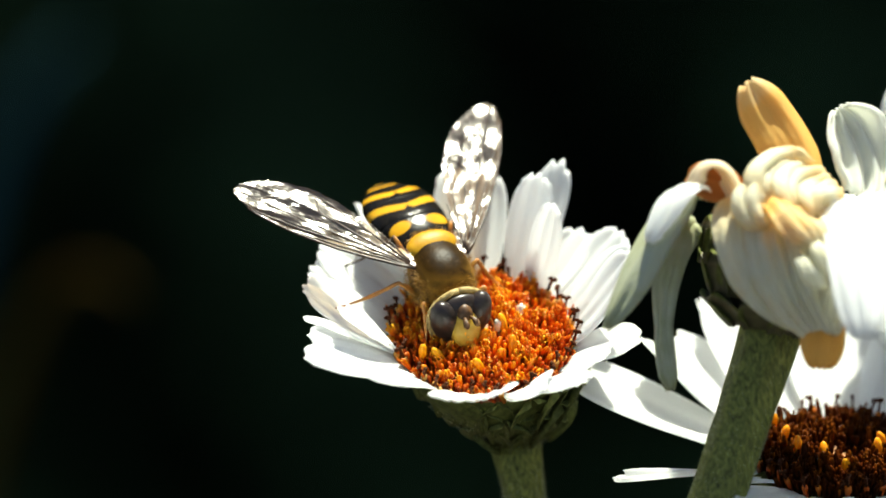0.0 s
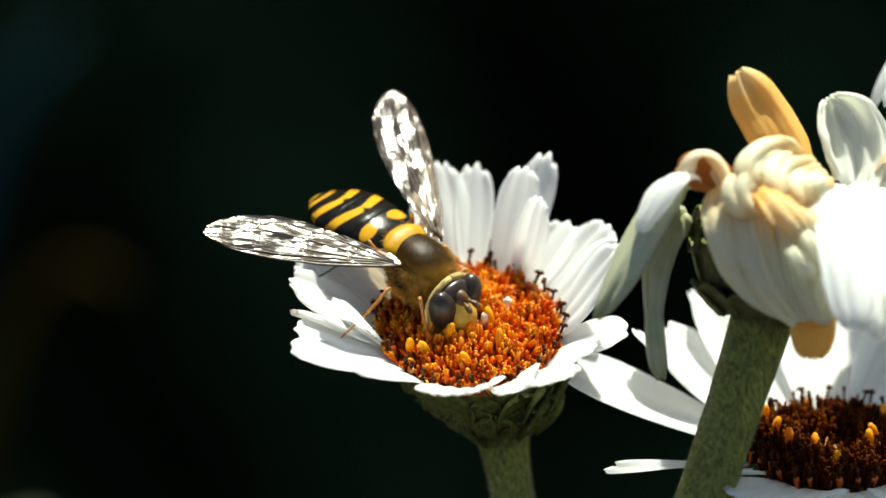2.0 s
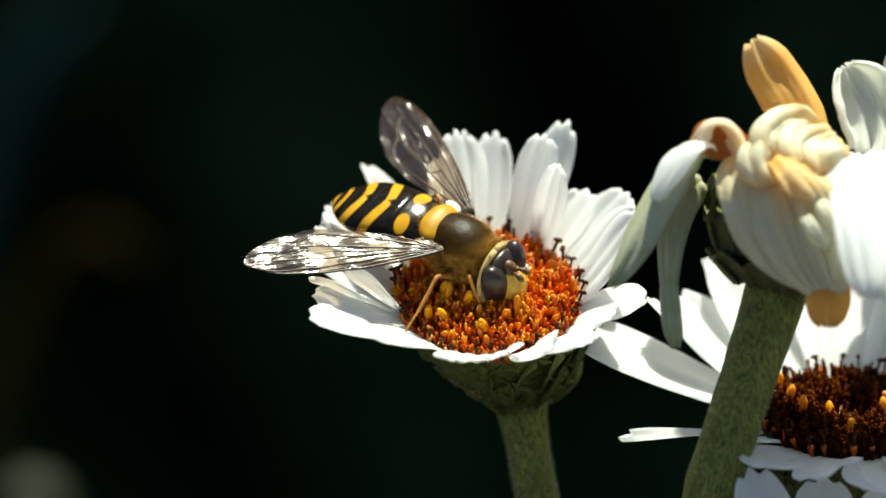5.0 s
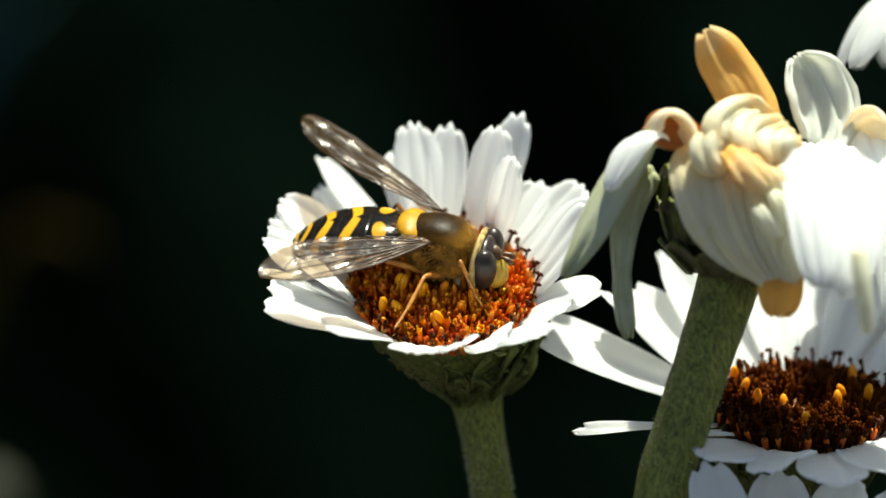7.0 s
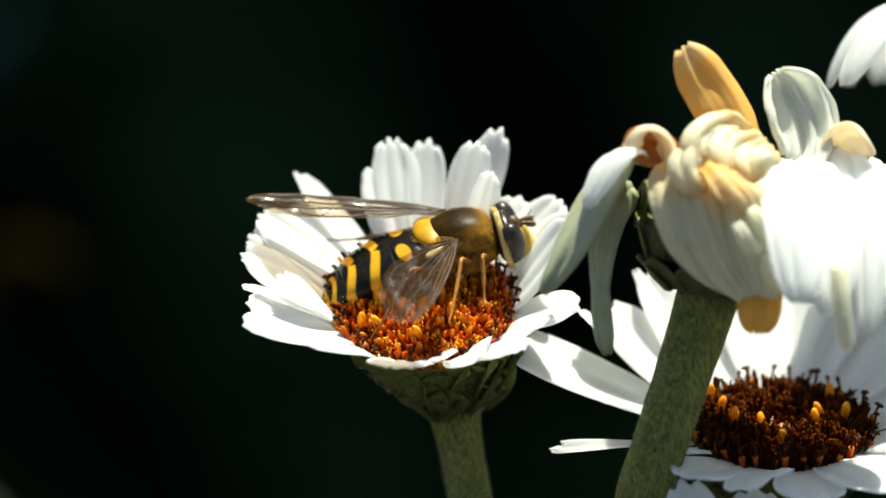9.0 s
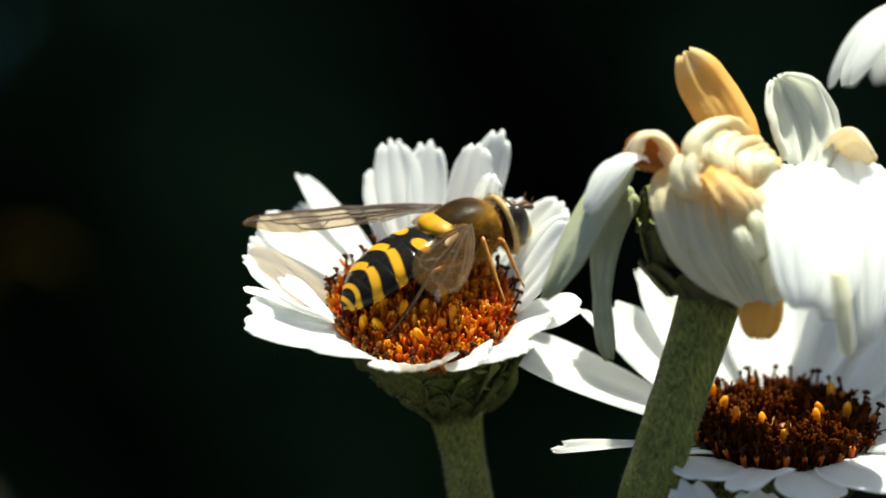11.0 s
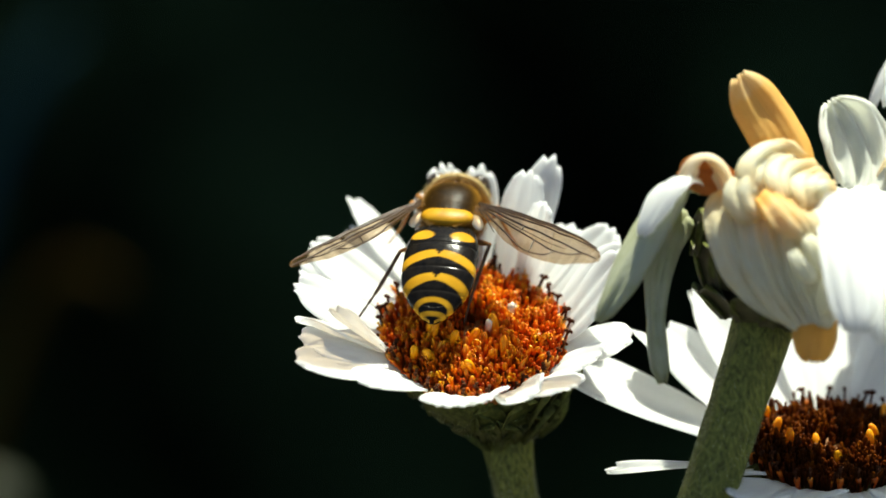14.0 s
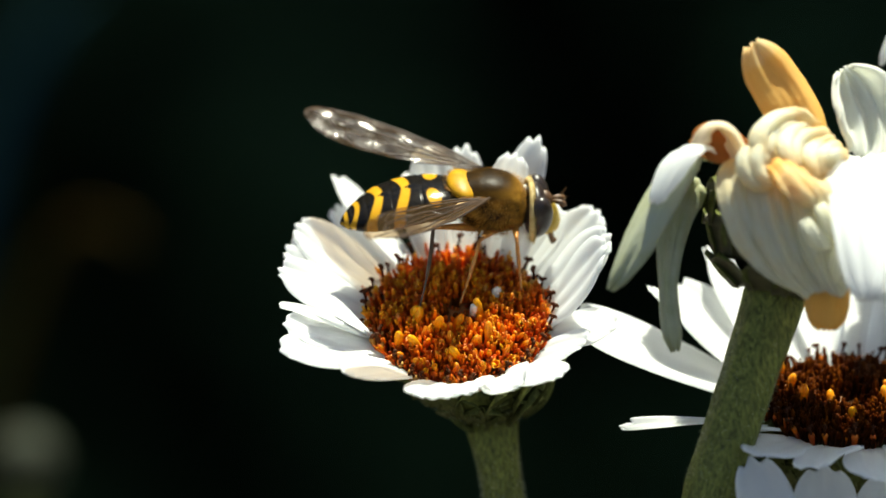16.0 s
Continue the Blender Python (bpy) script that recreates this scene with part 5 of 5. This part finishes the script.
    walk(left_wing, [
        (0, pose(-0.00020, 0.00145, 0.00070, 3.2, -8.8, 144.6)),
        (0.5, pose(-0.00020, 0.00145, 0.00070, 7.5, -4.5, 144.9)),
        (1, pose(-0.00020, 0.00145, 0.00070, -1.2, -10.1, 144.7)),
        (1.5, pose(-0.00020, 0.00145, 0.00070, -0.1, -11.0, 143.4)),
        (2, pose(-0.00020, 0.00145, 0.00070, 14.0, -9.5, 143.9)),
        (2.5, pose(-0.00020, 0.00145, 0.00070, 18.7, -11.0, 144.6)),
        (3, pose(-0.00020, 0.00145, 0.00070, -19.4, -6.1, 141.9)),
        (3.5, pose(-0.00020, 0.00145, 0.00070, -17.4, 0.1, 143.0)),
        (6, pose(-0.00020, 0.00145, 0.00070, -11.6, -4.1, 141.4)),
        (6.5, pose(-0.00020, 0.00145, 0.00070, 15.8, -5.9, 140.9)),
        (7, pose(-0.00020, 0.00145, 0.00070, 18.1, -11.0, 141.4)),
        (7.5, pose(-0.00020, 0.00145, 0.00070, 12.5, -11.2, 142.4)),
        (8, pose(-0.00020, 0.00145, 0.00070, 13.2, -13.2, 143.2)),
        (8.5, pose(-0.00020, 0.00145, 0.00070, 9.4, -13.3, 144.2)),
        (9, pose(-0.00020, 0.00145, 0.00070, 15.9, -20.5, 158.2)),
        (11.5, pose(-0.00020, 0.00145, 0.00070, 10.7, -12.7, 143.9)),
        (12, pose(-0.00020, 0.00145, 0.00070, 12.7, -22.5, 148.1)),
        (12.5, pose(-0.00020, 0.00145, 0.00070, 11.0, -15.7, 145.7)),
        (13, pose(-0.00020, 0.00145, 0.00070, 14.1, -16.7, 145.0)),
        (13.5, pose(-0.00020, 0.00145, 0.00070, 12.9, -16.0, 147.8)),
        (14, pose(-0.00020, 0.00145, 0.00070, 29.5, -15.4, 142.3)),
        (14.5, pose(-0.00020, 0.00145, 0.00070, 9.2, -14.8, 142.5)),
        (15, pose(-0.00020, 0.00145, 0.00070, 10.9, -14.2, 145.0)),
        (15.2, pose(-0.00020, 0.00145, 0.00070, 0.5, -12.6, 140.2)),
        (15.5, pose(-0.00020, 0.00145, 0.00070, 8.0, -14.0, 143.0)),
        (16, pose(-0.00020, 0.00145, 0.00070, 5.8, -8.9, 141.6)),
    ])
    walk(fly_head, [(t, head_pose(nod)) for t, nod in ((0, -8), (1.5, -8), (3.5, -6), (6, 0), (7, 8), (8.5, 6), (9, 6), (11.5, 10), (14, 16), (14.5, 24), (15, 12), (15.5, 6), (16, 6))])
    # where each foot stands, in the fly's own space (mm)
    feet = {
        ("front", -1): [(0, 2.6, -2.0, -2.6), (8.5, 2.2, -2.4, -2.5), (9, -0.3, -3.5, -2.4), (11.5, 0.8, -3.2, -3.2), (15, 2.0, -2.6, -3.2), (15.2, 3.8, -3.4, -1.6), (15.5, 1.9, -3.0, -3.6), (16, 0.8, -3.4, -3.8)],
        ("front", 1): [(0, 2.6, 2.0, -2.6), (9, 2.2, 2.2, -2.6), (16, 2.0, 2.2, -3.2)],
        ("mid", -1): [(0, -1.2, -5.3, -1.6), (1, -1.1, -4.4, -2.4), (1.5, 0.2, -4.7, -2.2), (2, -0.3, -5.5, -1.9), (3.5, -0.2, -5.6, -1.9), (6.5, -0.4, -5.7, -1.6), (7, -1.3, -5.9, -1.8),
                      (7.5, -0.3, -5.8, -2.1), (8, -1.2, -5.6, -2.4), (8.5, -2.4, -5.2, -2.2), (9, -2.2, -4.8, -1.6), (11.5, -1.0, -4.4, -2.6), (15, -1.0, -4.0, -3.4), (15.2, -1.4, -2.8, -4.6), (16, -2.4, -3.6, -4.0)],
        ("mid", 1): [(0, 0.0, 3.9, -2.5), (0.5, -0.3, 3.3, -2.5), (1.5, 0.6, 4.1, -2.0), (2.5, -0.2, 3.2, -2.2), (9, 0.4, 3.6, -2.4), (15, 0.2, 3.4, -3.0), (16, 0.4, 3.2, -3.2)],
        ("hind", -1): [(0, -4.6, -3.2, -2.2), (6, -5.8, -3.2, -1.8), (7, -7.0, -2.6, -1.6), (8.5, -7.6, -1.8, -1.3), (9, -6.2, -4.4, -0.9), (11.5, -7.2, -1.6, -2.0), (12.5, -7.4, -1.0, -2.4), (13.5, -7.0, -2.0, -2.3), (14, -5.6, -1.2, -2.6), (14.5, -4.6, -0.9, -2.8),
                       (15, -5.6, -2.4, -3.0), (15.2, -6.0, -2.4, -3.4), (15.5, -3.9, -2.2, -4.7), (16, -4.5, -3.8, -3.9)],
        ("hind", 1): [(0, -4.6, 3.4, -2.2), (8.5, -5.6, 4.0, -1.4), (9, -6.4, 4.6, 0.0), (11.5, -7.4, 3.8, -1.0), (12, -6.8, 4.1, -1.2), (12.5, -5.8, 4.4, -2.1), (14, -6.4, 4.2, -2.0), (14.5, -5.6, 3.7, -2.4),
                      (15, -7.0, 1.8, -2.2), (15.2, -7.4, 0.3, -2.9), (16, -4.6, 3.4, -3.4)],
    }
    for key, rows in feet.items():
        leg, shin, hip, thigh, shin_len = fly_legs[key]
        leg_rows, shin_rows = [], []
        for t, x, y, z in rows:
            reach = Vector((x, y, z)) - hip
            d = min(reach.length, 0.96 * (thigh + shin_len))
            way = reach.normalized()
            rise = Vector((-0.9, 0.6 * key[1], 0.6) if key[0] == "hind" else (0, 0.45 * key[1], 1))
            rise = (rise - way * rise.dot(way)).normalized()
            c = (thigh ** 2 + d * d - shin_len ** 2) / (2 * thigh * d)
            c = max(-0.6, min(1.0, c))
            along = way * c + rise * math.sqrt(1 - c * c)
            up = (rise - along * rise.dot(along)).normalized()
            bend = math.degrees(math.acos(max(-1.0, min(1.0, (d * d - thigh ** 2 - shin_len ** 2) / (2 * thigh * shin_len)))))
            turn = Matrix((along, up.cross(along), up)).transposed().to_4x4()
            leg_rows.append((t, Matrix.Translation(hip * MM) @ turn))
            shin_rows.append((t, mm(thigh, 0, 0, 0, bend, 0)))
        walk(leg, leg_rows)
        walk(shin, shin_rows)
    head_sway = [
        (0, 0.00, -0.00, 0.0),
        (0.5, -0.21, -0.11, 0.0),
        (1, -0.01, 0.14, 0.0),
        (1.5, 0.06, -0.07, 0.3),
        (2, -0.24, -0.09, 0.2),
        (2.5, -0.06, 0.03, 0.1),
        (3, -0.21, -0.04, 0.3),
        (3.5, -0.26, -0.10, 0.2),
        (6, 0.10, 0.04, -0.2),
        (6.5, -0.01, 0.10, -0.2),
        (7, 0.01, 0.01, -0.2),
        (7.5, 0.13, 0.23, -0.6),
        (8, -0.01, 0.06, -0.2),
        (8.5, 0.16, 0.16, -0.5),
        (9, 0.09, 0.16, -0.4),
        (11.5, 0.11, 0.03, -0.1),
        (12, 0.14, 0.14, -0.2),
        (12.5, 0.01, -0.10, 0.1),
        (13, -0.09, -0.30, 0.3),
        (13.5, -0.30, -0.70, 0.5),
        (14, -0.04, -0.33, 2.2),
        (14.5, -0.56, -0.16, -0.4),
        (15, 0.76, 0.27, -0.7),
        (15.2, 0.30, 0.19, 0.7),
        (15.5, -0.49, -0.64, 3.7),
        (16, -1.56, -1.73, 4.7),
    ]
    spent_sway = [
        (0, 0.00, -0.00),
        (0.5, -0.09, -0.06),
        (1, 0.00, 0.14),
        (1.5, -0.23, -0.09),
        (2, -0.06, 0.09),
        (2.5, 0.00, 0.03),
        (3, -0.11, 0.06),
        (3.5, -0.09, 0.03),
        (6, 0.00, 0.20),
        (6.5, -0.06, 0.31),
        (7, -0.09, 0.23),
        (7.5, -0.06, 0.23),
        (8, -0.09, 0.23),
        (8.5, 0.00, 0.17),
        (9, 0.00, 0.31),
        (11.5, 0.00, -0.00),
        (12, 0.03, 0.06),
        (12.5, -0.03, -0.06),
        (13, -0.09, -0.20),
        (13.5, -0.03, -0.86),
        (14, 0.00, -0.06),
        (14.5, 0.14, -0.14),
        (15, 0.11, -0.34),
        (15.5, 0.26, -0.14),
        (16, -0.11, -0.66),
    ]
    high0 = high_daisy.matrix_basis.copy()
    high_sway = [(0, -0.5), (3, -0.6), (7, -0.7), (9, 0.0), (12.5, 0.0), (15.5, -1.3), (16, -0.9)]
    walk(high_daisy, [(t, Matrix.Translation(ACROSS * u * MM) @ high0) for t, u in high_sway])
    bud0 = bud_thing.matrix_basis.copy()
    bud_sway = [(0, 0.5, -1.5), (1, 0.6, -0.5), (2, 0.8, -0.5), (3, 0, -0.1), (7, 0.1, 0.1), (9, 0.2, -0.5), (12, -0.4, 0.3), (13, 0.1, 0.6), (13.5, -2.2, 2.4), (14.5, -0.4, 1.8), (15, 0, 1.9), (16, -0.4, 2.0)]
    walk(bud_thing, [(t, Matrix.Translation((ACROSS * u + RISE * v) * MM) @ bud0) for t, u, v in bud_sway])
    walk(main_daisy, [(t, Matrix.Translation((ACROSS * u + RISE * v) * MM) @ base) for t, u, v, a in head_sway])
    walk(main_head, [(t, turn0 @ pose(0, 0, 0, a)) for t, u, v, a in head_sway])
    walk(spent_daisy, [(t, Matrix.Translation((ACROSS * u + RISE * v) * MM) @ spent0) for t, u, v in spent_sway])


motions()
